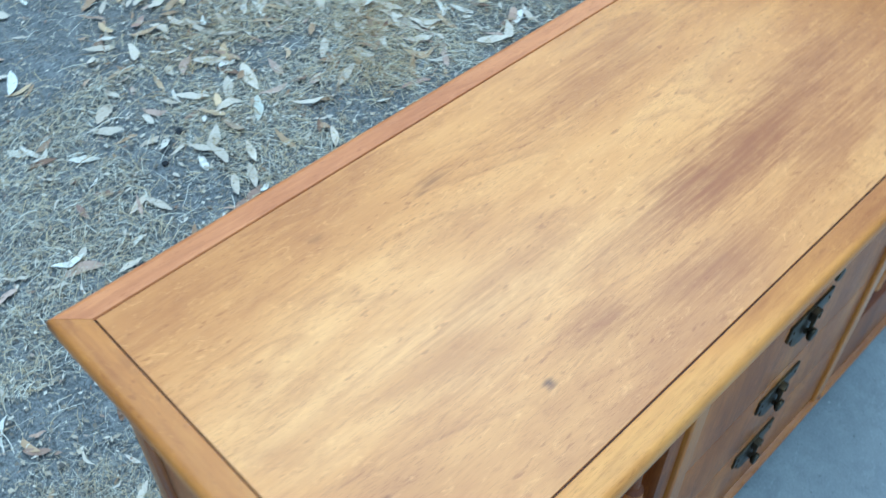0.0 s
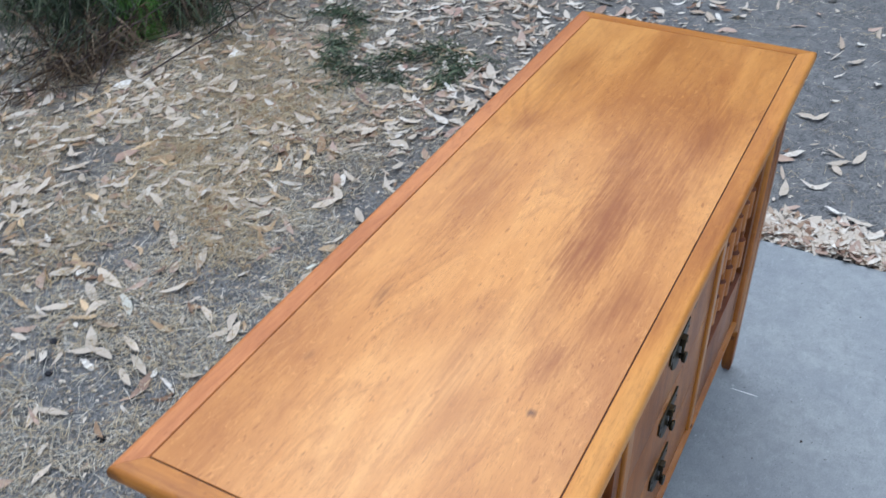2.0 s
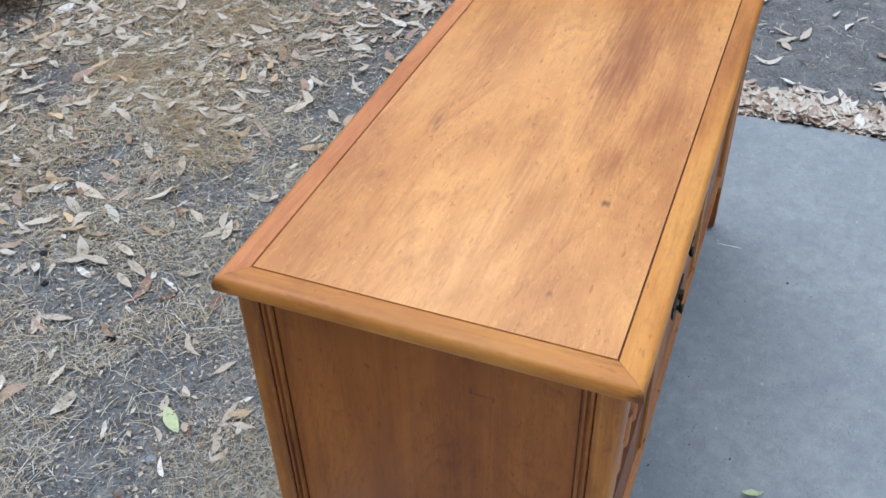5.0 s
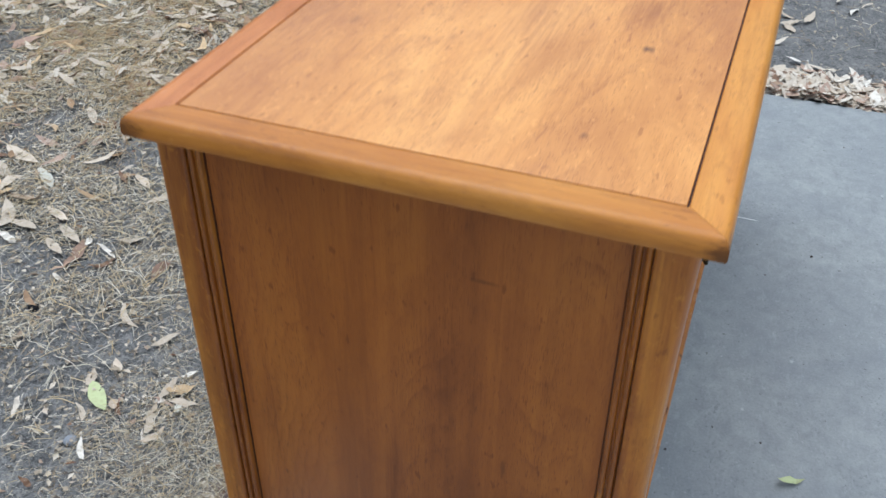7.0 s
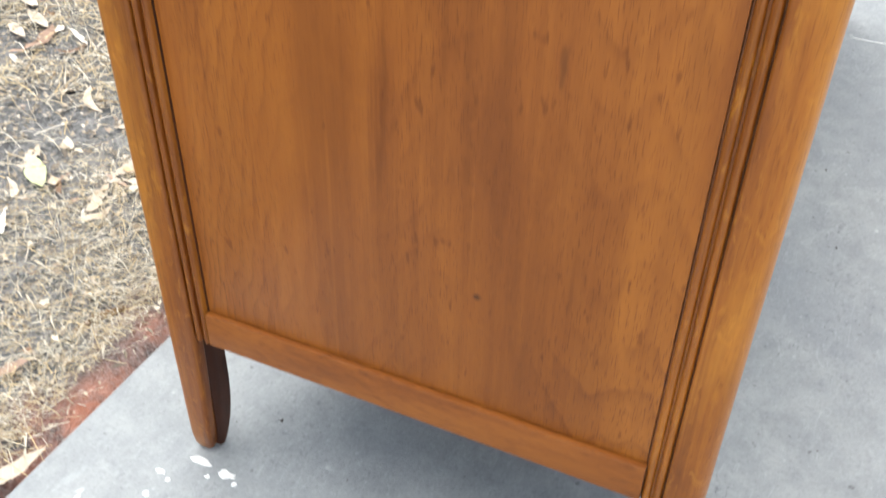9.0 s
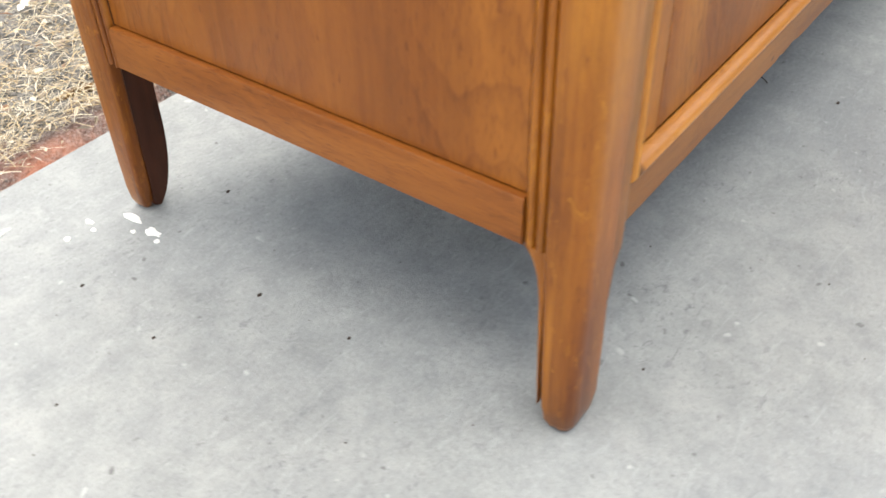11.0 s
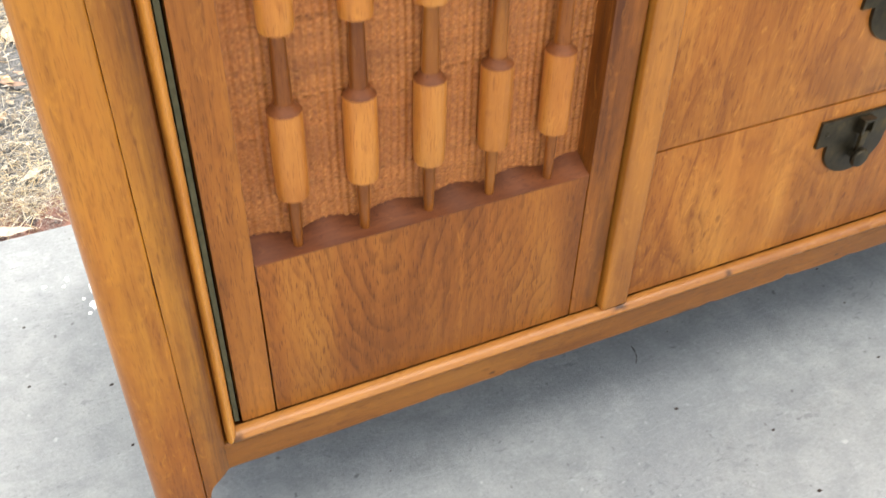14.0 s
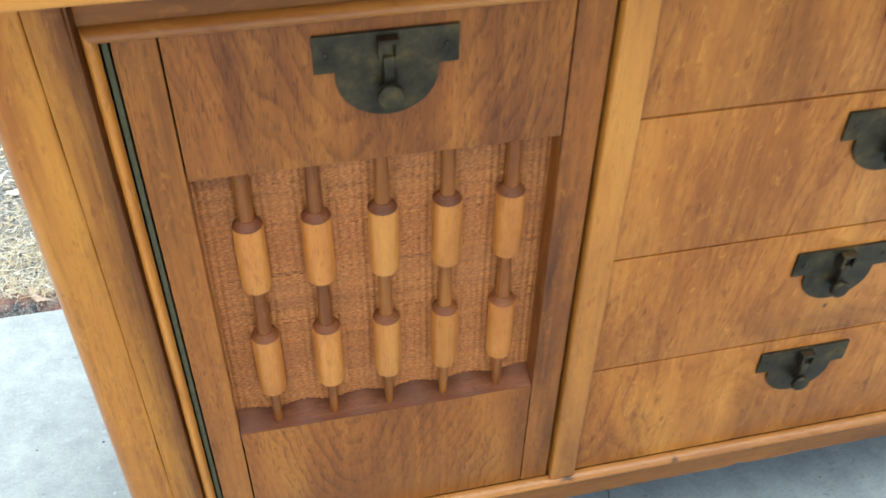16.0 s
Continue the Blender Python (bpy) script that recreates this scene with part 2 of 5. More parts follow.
M_EDGE_RED = wood("wood_border_red", rgb(168, 104, 66), rgb(206, 141, 94), rgb(226, 163, 115), 0, 6.0, 0.2, 0.36, loc=(1, 4, 0), rings=0.25, blotch=0.3, k=1.22)
M_EDGE_Y = wood("wood_border_cross", rgb(146, 84, 36), rgb(202, 136, 60), rgb(226, 166, 86), 1, 6.0, 0.25, 0.34, loc=(3, 1, 0), stains=corner_stains, rings=0.25, blotch=0.55, k=1.08, worn=0.5, bands=0.25)
end_stains = (
    (0.036, 0.191, 0.279, 0.02, 0.0032, 0.0028, 0.8, rgb(66, 34, 20)),
    (0.036, 0.149, 0.451, 0.02, 0.003, 0.014, 0.5, rgb(84, 46, 24)),
    (0.036, 0.173, 0.662, 0.02, 0.014, 0.003, 0.5, rgb(84, 46, 24)),
)
M_END = wood("wood_end_panel", rgb(136, 78, 33), rgb(178, 108, 45), rgb(202, 130, 57), 2, 6.0, 0.40, 0.40, stains=end_stains, coat=0.12, rings=0.42, blotch=0.12, lines=22, flow=0.10, wide=6.0, fleck=0.18, k=0.90, fibre=0.14, bands=0.32, arch=(1, 0.15, 0.12, 0.9), specks=0.5)
# a darker brown band up the inner edge of each front wing
wing_edge_tint = tuple((x, 0.026, 0.45, 0.0095, 0.03, 0.60, 0.75, rgb(92, 46, 18)) for x in (0.0880, L - 0.0880))
foot_stains_wing_tint = wing_edge_tint + tuple((x, y, 0.0, 0.03, 0.03, 0.035, 0.45, rgb(66, 36, 22)) for x in (0.048, L - 0.048) for y in (0.032, D - 0.018))
M_POST = wood("wood_post", rgb(112, 56, 20), rgb(182, 113, 43), rgb(220, 154, 64), 2, 8.0, 0.26, 0.34, loc=(2, 2, 5), stains=foot_stains_wing_tint, coat=0.3, rings=0.25, blotch=0.55, fleck=0.5, worn=0.38, k=0.99, bands=0.34)
DARK = rgb(52, 26, 16)
bead_stains = ((0.442, 0.030, 0.1755, 0.010, 0.02, 0.004, 0.9, DARK), (0.558, 0.030, 0.1740, 0.005, 0.02, 0.003, 0.8, DARK), (0.905, 0.030, 0.1750, 0.008, 0.02, 0.003, 0.8, DARK),
               (0.098, 0.030, 0.1720, 0.008, 0.02, 0.006, 0.8, DARK))
rail_stains = ((0.348, 0.031, 0.1375, 0.016, 0.02, 0.0035, 0.85, DARK), (0.318, 0.031, 0.1440, 0.004, 0.02, 0.002, 0.8, DARK), (0.640, 0.031, 0.1390, 0.005, 0.02, 0.004, 0.85, DARK),
               (0.520, 0.031, 0.1380, 0.010, 0.02, 0.002, 0.7, DARK), (0.700, 0.031, 0.1450, 0.003, 0.02, 0.002, 0.8, DARK))
M_RAIL = wood("wood_rail", rgb(112, 66, 30), rgb(164, 104, 46), rgb(194, 132, 62), 0, 9.0, 0.4, 0.36, loc=(5, 2, 2), stains=rail_stains, blotch=0.5, fleck=0.5, k=0.86)
M_RAIL_Y = wood("wood_rail_cross", rgb(116, 64, 30), rgb(152, 92, 42), rgb(178, 114, 56), 1, 9.0, 0.4, 0.36, loc=(5, 2, 2), blotch=0.4)
M_BEAD = wood("wood_bead", rgb(150, 92, 44), rgb(200, 138, 76), rgb(230, 172, 106), 0, 8.0, 0.2, 0.28, loc=(1, 7, 2), stains=bead_stains, coat=0.4, rings=0.15, blotch=0.4, k=0.92)
M_DIVIDER = wood("wood_divider", rgb(148, 92, 42), rgb(210, 142, 66), rgb(234, 170, 88), 2, 8.0, 0.35, 0.32, loc=(6, 2, 3), coat=0.3, rings=0.2, blotch=0.4)
M_DOOR = wood("wood_door", rgb(110, 60, 26), rgb(172, 106, 47), rgb(200, 136, 66), 2, 6.5, rough=0.38, loc=(4, 1, 3), rings=0.60, blotch=0.36, worn=0.30, k=0.97, lines=30, flow=0.12, wide=5.0, fibre=0.18, bands=0.24, arch=(0, 0.245, 0.09, -1.0), pores=0.6)
M_BEAD_Z = wood("wood_bead_upright", rgb(150, 88, 38), rgb(208, 138, 64), rgb(234, 170, 88), 2, 8.0, 0.2, 0.28, loc=(1, 7, 2), coat=0.4, rings=0.15, blotch=0.4, k=1.1)
M_STILE = wood("wood_stile", rgb(92, 50, 22), rgb(166, 102, 46), rgb(196, 130, 62), 2, 9.0, 0.55, 0.40, loc=(7, 1, 3), rings=0.3, blotch=0.45, fleck=0.5, fibre=0.4, worn=0.4, bands=0.25)
drawer_stains = (
    (0.676, 0.036, 0.352, 0.06, 0.05, 0.016, 0.4, rgb(128, 78, 44)),
    (0.672, 0.036, 0.372, 0.003, 0.05, 0.003, 0.9, rgb(40, 20, 12)),
    (0.690, 0.036, 0.338, 0.03, 0.05, 0.003, 0.5, rgb(80, 44, 24)),
)
M_DRAWER = wood("wood_drawer", rgb(128, 72, 33), rgb(183, 117, 54), rgb(216, 152, 78), 2, 7.0, 0.45, 0.37, loc=(13.7, 6.2, 4.4), stains=drawer_stains, rings=0.50, blotch=0.45, k=1.11, lines=30, flow=0.30, wide=6.5, fleck=0.64, run=0.22, worn=0.5, fibre=0.26, specks=0.5, bands=0.12)
M_BLOCK = wood("wood_turned", rgb(160, 96, 48), rgb(198, 130, 66), rgb(220, 158, 88), 2, 8.0, 0.35, 0.36, loc=(2, 8, 1), rings=0.2, blotch=0.35, k=1.12)
M_ROD = wood("wood_rod", rgb(112, 62, 28), rgb(164, 100, 46), rgb(196, 132, 64), 2, 12.0, 0.35, 0.36, loc=(2, 8, 4), rings=0.1, blotch=0.4, k=0.92)
M_DARKWOOD = wood("wood_dark_glaze", rgb(78, 44, 30), rgb(124, 72, 46), rgb(166, 104, 62), 0, 9.0, 0.4, 0.55, loc=(2, 3, 9), coat=0.0, rings=0.1, blotch=0.5)
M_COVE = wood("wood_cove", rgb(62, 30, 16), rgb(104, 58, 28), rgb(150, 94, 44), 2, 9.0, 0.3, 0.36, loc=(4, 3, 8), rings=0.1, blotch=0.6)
# post wood darkened in colour: shade on the back brackets and reed grooves
M_SHADED = wood("wood_dark_shaded", rgb(44, 20, 10), rgb(66, 32, 16), rgb(96, 50, 26), 2, 9.0, 0.3, 0.60, loc=(3, 3, 1), coat=0.0, rings=0.1)
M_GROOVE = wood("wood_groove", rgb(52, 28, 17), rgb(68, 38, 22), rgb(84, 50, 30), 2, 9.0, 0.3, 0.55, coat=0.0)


def m_cane():
    n = Nodes("woven_cane")
    big = n.noise(n.mapped((1, 1, 1)), 26.0, 4, 0.6)
    fine = n.noise(n.mapped((1, 1, 5)), 300.0, 3, 0.6)
    col = n.ramp(fine, [(0.3, rgb(122, 66, 27)), (0.5, rgb(174, 103, 45)), (0.7, rgb(214, 146, 76))])
    col = n.mix(n.math("MULTIPLY", n.mask(big, 0.5, 0.75), 0.45), col, rgb(146, 84, 40))
    seam = n.noise(n.mapped((0.12, 1, 1), (2, 0, 3)), 42.0, 3, 0.6)
    col = n.mix(n.math("MULTIPLY", n.mask(seam, 0.62, 0.72), 0.4), col, rgb(110, 58, 26))
    col = n.vary(col, 0.11, True)
    n.bump(fine, 0.25, 0.0005)
    return n.done(col, 0.55)


def m_bronze():
    n = Nodes("dark_bronze")
    a = n.noise(n.mapped((1, 1, 1)), 55.0, 5, 0.62)
    b = n.noise(n.mapped((1, 1, 1)), 240.0, 3, 0.6)
    col = n.ramp(a, [(0.35, rgb(46, 42, 33)), (0.55, rgb(70, 62, 46)), (0.82, rgb(112, 92, 50))])
    n.bump(b, 0.2, 0.0005)
    return n.done(col, n.math("ADD", n.math("MULTIPLY", a, 0.3), 0.26), metal=0.75)


def m_concrete():
    n = Nodes("worn_concrete")
    flat = n.mapped((1, 1, 1))
    big = n.noise(flat, 3.2, 5, 0.62, 0.6)
    mid = n.noise(flat, 26.0, 7, 0.72, 0.3)
    fine = n.noise(flat, 240.0, 5, 0.75)
    col = n.ramp(mid, [(0.30, rgb(132, 135, 135)), (0.50, rgb(148, 151, 150)), (0.70, rgb(162, 164, 162))])
    col = n.mix(n.math("MULTIPLY", n.mask(big, 0.42, 0.68), 0.45), col, rgb(122, 126, 131))
    col = n.mix(n.math("MULTIPLY", n.mask(fine, 0.52, 0.70), 0.38), col, rgb(100, 102, 104))
    col = n.mix(n.math("MULTIPLY", n.mask(fine, 0.46, 0.30), 0.40), col, rgb(172, 174, 173))
    # darker scuffs where the float left the surface open
    scuff = n.noise(n.mapped((1, 2.2, 1), (3, 1, 0), (0, 0, 35)), 14.0, 6, 0.75, 0.8)
    col = n.mix(n.math("MULTIPLY", n.mask(scuff, 0.56, 0.72), 0.22), col, rgb(104, 108, 111))
    # pits and short dark scrapes in loose clusters
    pit = n.noise(n.mapped((1, 1.5, 1), (5, 2, 0), (0, 0, -28)), 105.0, 4, 0.7, 0.9)
    crowd = n.noise(n.mapped((1, 1, 1), (1, 7, 0)), 9.0, 4, 0.6)
    col = n.mix(n.math("MULTIPLY", n.math("MULTIPLY", n.mask(pit, 0.56, 0.66), n.mask(crowd, 0.46, 0.64)), 0.62), col, rgb(98, 101, 104))
    swirl = n.noise(n.mapped((1, 3.5, 1), (8, 3, 0), (0, 0, 62)), 30.0, 5, 0.7, 1.2)
    col = n.mix(n.math("MULTIPLY", n.mask(swirl, 0.56, 0.70), 0.30), col, rgb(178, 181, 181))
    speck = n.noise(flat, 80.0, 2, 0.5)
    col = n.mix(n.math("MULTIPLY", n.mask(speck, 0.70, 0.76), 0.6), col, rgb(78, 78, 78))
    grit = n.noise(n.mapped((1, 1, 1), (9, 9, 0)), 70.0, 1, 0.5)
    col = n.mix(n.math("MULTIPLY", n.mask(grit, 0.74, 0.80), 0.5), col, rgb(192, 193, 192))
    n.bump(n.math("ADD", n.math("MULTIPLY", mid, 0.5), fine), 0.35, 0.0022)
    return n.done(col, n.math("ADD", n.math("MULTIPLY", mid, 0.25), 0.5), spec=0.4)


def m_soil():
    n = Nodes("dry_soil")
    big = n.noise(n.mapped((1, 1, 1)), 1.7, 5, 0.62, 0.5)
    mid = n.noise(n.mapped((1, 1, 1)), 14.0, 6, 0.7, 0.3)
    fine = n.noise(n.mapped((1, 1, 1)), 150.0, 5, 0.7)
    col = n.ramp(mid, [(0.28, rgb(70, 70, 71)), (0.50, rgb(110, 110, 110)), (0.74, rgb(150, 148, 143))])
    col = n.mix(n.math("MULTIPLY", n.mask(big, 0.52, 0.74), 0.6), col, rgb(108, 108, 110))
    char = n.noise(n.mapped((1, 1, 1), (2, 5, 0)), 2.6, 5, 0.7, 0.6)
    col = n.mix(n.math("MULTIPLY", n.mask(char, 0.54, 0.70), 0.65), col, rgb(68, 68, 72))
    col = n.mix(n.math("MULTIPLY", n.mask(fine, 0.45, 0.7), 0.6), col, rgb(156, 153, 147))
    grain = n.noise(n.mapped((1, 1, 1), (4, 4, 0)), 420.0, 3, 0.7)
    col = n.mix(n.math("MULTIPLY", n.mask(grain, 0.52, 0.66), 0.55), col, rgb(178, 176, 170))
    col = n.mix(n.math("MULTIPLY", n.mask(grain, 0.46, 0.34), 0.6), col, rgb(44, 43, 44))
    col = n.mix(n.math("MULTIPLY", n.mask(fine, 0.50, 0.30), 0.7), col, rgb(50, 46, 42))
    # reddish earth along the edge of the pad
    sep = n.add("ShaderNodeSeparateXYZ")
    n.link(n.coord.outputs["Object"], sep.inputs["Vector"])
    d = n.math("ADD", sep.outputs["Y"], n.math("MULTIPLY", n.math("SUBTRACT", n.noise(n.mapped((1, 1, 1)), 9.0, 4, 0.6), 0.5), 0.16))
    side = n.mask(sep.outputs["X"], 0.45, 0.15)
    red = n.math("MULTIPLY", n.math("MULTIPLY", n.mask(d, SLAB_Y + 0.085, SLAB_Y + 0.02), side), n.mask(mid, 0.36, 0.60))
    col = n.mix(n.math("MULTIPLY", red, 0.7), col, rgb(192, 122, 94))
    # browner under the thick litter further out
    far = n.math("ADD", sep.outputs["X"], n.math("MULTIPLY", sep.outputs["Y"], 0.6))
    far = n.math("ADD", far, n.math("MULTIPLY", n.math("SUBTRACT", big, 0.5), 1.6))
    out = n.math("MULTIPLY", n.mask(far, 1.8, 2.6), n.mask(sep.outputs["Y"], 0.7, 1.3))
    col = n.mix(n.math("MULTIPLY", out, 0.45), col, n.mix(n.mask(fine, 0.35, 0.65), rgb(72, 64, 55), rgb(132, 122, 106)))
    n.bump(n.math("ADD", mid, n.math("MULTIPLY", fine, 0.5)), 0.9, 0.012)
    return n.done(col, 0.95, spec=0.2)


def m_litter(name, stops, rough=0.75):
    n = Nodes(name)
    rnd = n.add("ShaderNodeNewGeometry").outputs["Random Per Island"]
    col = n.ramp(rnd, stops)
    spots = n.noise(n.mapped((1, 1, 1)), 130.0, 4, 0.65)
    col = n.mix(n.math("MULTIPLY", n.mask(spots, 0.5, 0.75), 0.35), col, rgb(138, 116, 92))
    col = n.vary(col, 0.14)
    n.bump(spots, 0.3, 0.001)
    return n.done(col, rough, spec=0.3)


def m_plain(name, color, rough, amount=0.12, scale=60.0, metal=0.0):
    n = Nodes(name)
    a = n.noise(n.mapped((1, 1, 1)), scale, 4, 0.6)
    dark = tuple(c * (1 - 2.2 * amount) for c in color)
    pale = tuple(min(1, c * (1 + 1.6 * amount)) for c in color)
    col = n.ramp(a, [(0.3, dark), (0.5, color), (0.7, pale)])
    n.bump(a, 0.2, 0.001)
    return n.done(col, rough, metal=metal)


M_CANE, M_BRONZE, M_CONCRETE, M_SOIL = m_cane(), m_bronze(), m_concrete(), m_soil()
M_LEAF = m_litter("dry_leaf", [(0.0, rgb(224, 215, 200)), (0.18, rgb(204, 190, 170)), (0.36, rgb(232, 225, 212)), (0.52, rgb(192, 175, 153)),
                               (0.66, rgb(210, 198, 180)), (0.80, rgb(158, 130, 104)), (0.88, rgb(196, 170, 152)), (0.96, rgb(126, 98, 78))])
M_STRAW = m_litter("dry_straw", [(0.0, rgb(216, 208, 186)), (0.2, rgb(178, 168, 146)), (0.4, rgb(228, 220, 202)), (0.55, rgb(136, 128, 114)), (0.7, rgb(208, 184, 138)), (0.85, rgb(190, 174, 142)), (1.0, rgb(152, 126, 92))])
M_GOLD = m_litter("golden_straw", [(0.0, rgb(206, 186, 142)), (0.25, rgb(168, 144, 106)), (0.5, rgb(216, 198, 158)), (0.7, rgb(134, 108, 80)), (0.88, rgb(190, 160, 112)), (1.0, rgb(172, 128, 88))])
M_CHIP = m_litter("leaf_crumbs", [(0.0, rgb(84, 78, 72)), (0.35, rgb(138, 126, 108)), (0.7, rgb(182, 168, 146)), (0.92, rgb(212, 202, 184)), (1.0, rgb(126, 92, 70))])
M_BROWNLEAF = m_litter("brown_leaf", [(0.0, rgb(190, 160, 124)), (0.3, rgb(158, 128, 100)), (0.6, rgb(210, 182, 142)), (0.85, rgb(186, 154, 138)), (1.0, rgb(132, 106, 88))])
M_GREEN = m_litter("green_needles", [(0.0, rgb(34, 44, 34)), (0.45, rgb(58, 72, 52)), (0.7, rgb(86, 102, 74)), (0.88, rgb(112, 122, 92)), (1.0, rgb(136, 130, 104))], 0.6)
M_DEADNEEDLE = m_litter("dead_needles", [(0.0, rgb(58, 48, 40)), (0.4, rgb(92, 76, 60)), (0.75, rgb(132, 112, 86)), (1.0, rgb(70, 66, 56))])
M_FRESH = m_litter("fresh_green", [(0.0, rgb(66, 104, 40)), (1.0, rgb(104, 146, 60))], 0.5)
M_STEM = m_plain("dark_twig", rgb(58, 46, 40), 0.85)
M_BLOCKER = m_plain("sky_blocker", rgb(84, 88, 70), 0.9, 0.15, 3.0)
M_STONE = m_plain("dark_stone", rgb(52, 56, 66), 0.8)
M_CLOD = m_plain("charred_clod", rgb(38, 37, 40), 0.95, 0.25, 220.0)
M_PAINT = m_plain("white_paint_drip", rgb(232, 232, 228), 0.5, 0.03)
M_BLUE = m_plain("blue_paint_spot", rgb(128, 178, 204), 0.6, 0.1)
M_FELT = m_plain("green_felt", rgb(88, 84, 60), 0.95, 0.12, 160.0)
M_PALELEAF = m_litter("pale_green_leaf", [(0.0, rgb(206, 212, 168)), (1.0, rgb(188, 198, 140))], 0.6)
M_GREYLEAF = m_litter("grey_leaf", [(0.0, rgb(208, 212, 200)), (1.0, rgb(216, 208, 190))], 0.65)


# ---- building helpers ----
def mesh_object(name, bm, material, smooth=False):
    me = bpy.data.meshes.new(name)
    bm.normal_update()
    bm.to_mesh(me)
    bm.free()
    for p in me.polygons:
        p.use_smooth = smooth
    me.materials.append(material)
    return new(name, me)


def part(name, bm, material, parent, label="", smooth=False):
    ob = mesh_object(name, bm, material, smooth)
    ob.parent = parent
    ob.matrix_parent_inverse = Matrix.Translation(-parent.location)
    if label:
        tagged(ob, label)
    return ob


def mirrored(bm):
    """The same form at the other end of the sideboard."""
    for v in bm.verts:
        v.co.x = L - v.co.x
    bmesh.ops.reverse_faces(bm, faces=bm.faces[:])
    return bm


def soften(bm, width, seg=2):
    edges = [e for e in bm.edges if len(e.link_faces) == 2 and e.calc_face_angle(0) > 0.5]
    bmesh.ops.bevel(bm, geom=edges, offset=width, segments=seg, profile=0.6, affect="EDGES", clamp_overlap=True)
    return bm


def box(x0, x1, y0, y1, z0, z1, bevel=0.0012, seg=2, bm=None):
    own = bm is None
    bm = bm or bmesh.new()
    made = bmesh.ops.create_cube(bm, size=1.0)
    for v in made["verts"]:
        v.co = Vector((x0 + (v.co.x + 0.5) * (x1 - x0), y0 + (v.co.y + 0.5) * (y1 - y0), z0 + (v.co.z + 0.5) * (z1 - z0)))
    if bevel and own:
        soften(bm, bevel, seg)
    return bm


def prism(pts, axis, a, b, bevel=0.0):
    """A flat outline pulled along an axis. pts: pairs in the two other axes, in x, y, z order."""
    bm = bmesh.new()

    def at(p, d):
        c = list(p)
        c.insert(axis, d)
        return bm.verts.new(c)
    lo, hi = [at(p, a) for p in pts], [at(p, b) for p in pts]
    bm.faces.new(lo)
    bm.faces.new(hi)
    for i in range(len(pts)):
        j = (i + 1) % len(pts)
        bm.faces.new((lo[i], lo[j], hi[j], hi[i]))
    bmesh.ops.recalc_face_normals(bm, faces=bm.faces[:])
    if bevel:
        soften(bm, bevel)
    return bm


def lathe(profile, cx, cy, seg=18):
    """A turned form round an upright line. profile: (radius, z) from the bottom up."""
    bm = bmesh.new()
    rings = []
    for r, z in profile:
        rings.append([bm.verts.new((cx + r * math.cos(2 * math.pi * i / seg), cy + r * math.sin(2 * math.pi * i / seg), z)) for i in range(seg)])
    for a, b in zip(rings, rings[1:]):
        for i in range(seg):
            j = (i + 1) % seg
            bm.faces.new((a[i], a[j], b[j], b[i]))
    bm.faces.new(rings[0][::-1])
    bm.faces.new(rings[-1])
    return bm


def bead(axis, a, b, c1, c2, r1, r2, mitre=0.0):
    """A half-round moulding along x or z; it stands out towards the front (-y). c1: middle across, c2: its back in y."""
    bm = bmesh.new()
    n = 8
    ends = []
    for end, s in ((a, 1), (b, -1)):
        ring = []
        for i in range(n + 1):
            t = math.pi * i / n
            u, y = c1 - r1 * math.cos(t), c2 - r2 * math.sin(t)
            d = end + s * mitre * (r1 * math.cos(t) + r1)
            ring.append(bm.verts.new((d, y, u) if axis == 0 else (u, y, d)))
        ends.append(ring)
    for i in range(n):
        bm.faces.new((ends[0][i], ends[0][i + 1], ends[1][i + 1], ends[1][i]))
    for ring in ends:
        bm.faces.new(ring)
    bm.faces.new((ends[0][0], ends[1][0], ends[1][n], ends[0][n]))
    bmesh.ops.recalc_face_normals(bm, faces=bm.faces[:])
    return bm


def shaded(ob, degrees=35):
    """Smooth over the rounded faces, hard at sharp corners."""
    me = ob.data
    me.polygons.foreach_set("use_smooth", [True] * len(me.polygons))
    me.set_sharp_from_angle(angle=radians(degrees))
    return ob


# ---- ground and concrete pad ----
def build_ground():
    # one sheet: fine cells by the pad, wide ones out to the horizon
    def steps(near_a, near_b, n):
        mids = list(np.linspace(near_a, near_b, n))
        return [-400, -120, -40, -14, near_a - 3] + mids + [near_b + 3, near_b + 14, 60, 140, 420]
    xs, ys = steps(-2.0, 5.0, 130), steps(-2.0, 5.0, 130)
    bm = bmesh.new()
    grid = []
    for y in ys:
        row = []
        for x in xs:
            z = -0.010
            if -2.2 < x < 5.2 and -2.2 < y < 5.2:
                z += 0.016 * noise.noise((x * 1.7, y * 1.7, 0.3)) + 0.007 * noise.noise((x * 7, y * 7, 4.0))
            inside = min(SLAB_X - x, SLAB_Y - y)
            if inside > -0.25:
                z = min(z, -0.004)
            if inside > 0.02:
                z = -0.06
            row.append(bm.verts.new((x, y, z)))
        grid.append(row)
    for r0, r1 in zip(grid, grid[1:]):
        for i in range(len(xs) - 1):
            bm.faces.new((r0[i], r0[i + 1], r1[i + 1], r1[i]))
    ob = mesh_object("ground", bm, M_SOIL, True)
    return tagged(ob, "dry grey soil with sparse dead grass and reddish earth", "ground", kind="structure")


build_ground()

pad = bmesh.new()
box(-7.0, SLAB_X, -7.0, SLAB_Y, -0.12, 0.0, 0, bm=pad)
soften(pad, 0.006, 3)
tagged(mesh_object("pavement", pad, M_CONCRETE), "worn light grey concrete pad with specks and fine stains", "concrete pad", kind="structure")


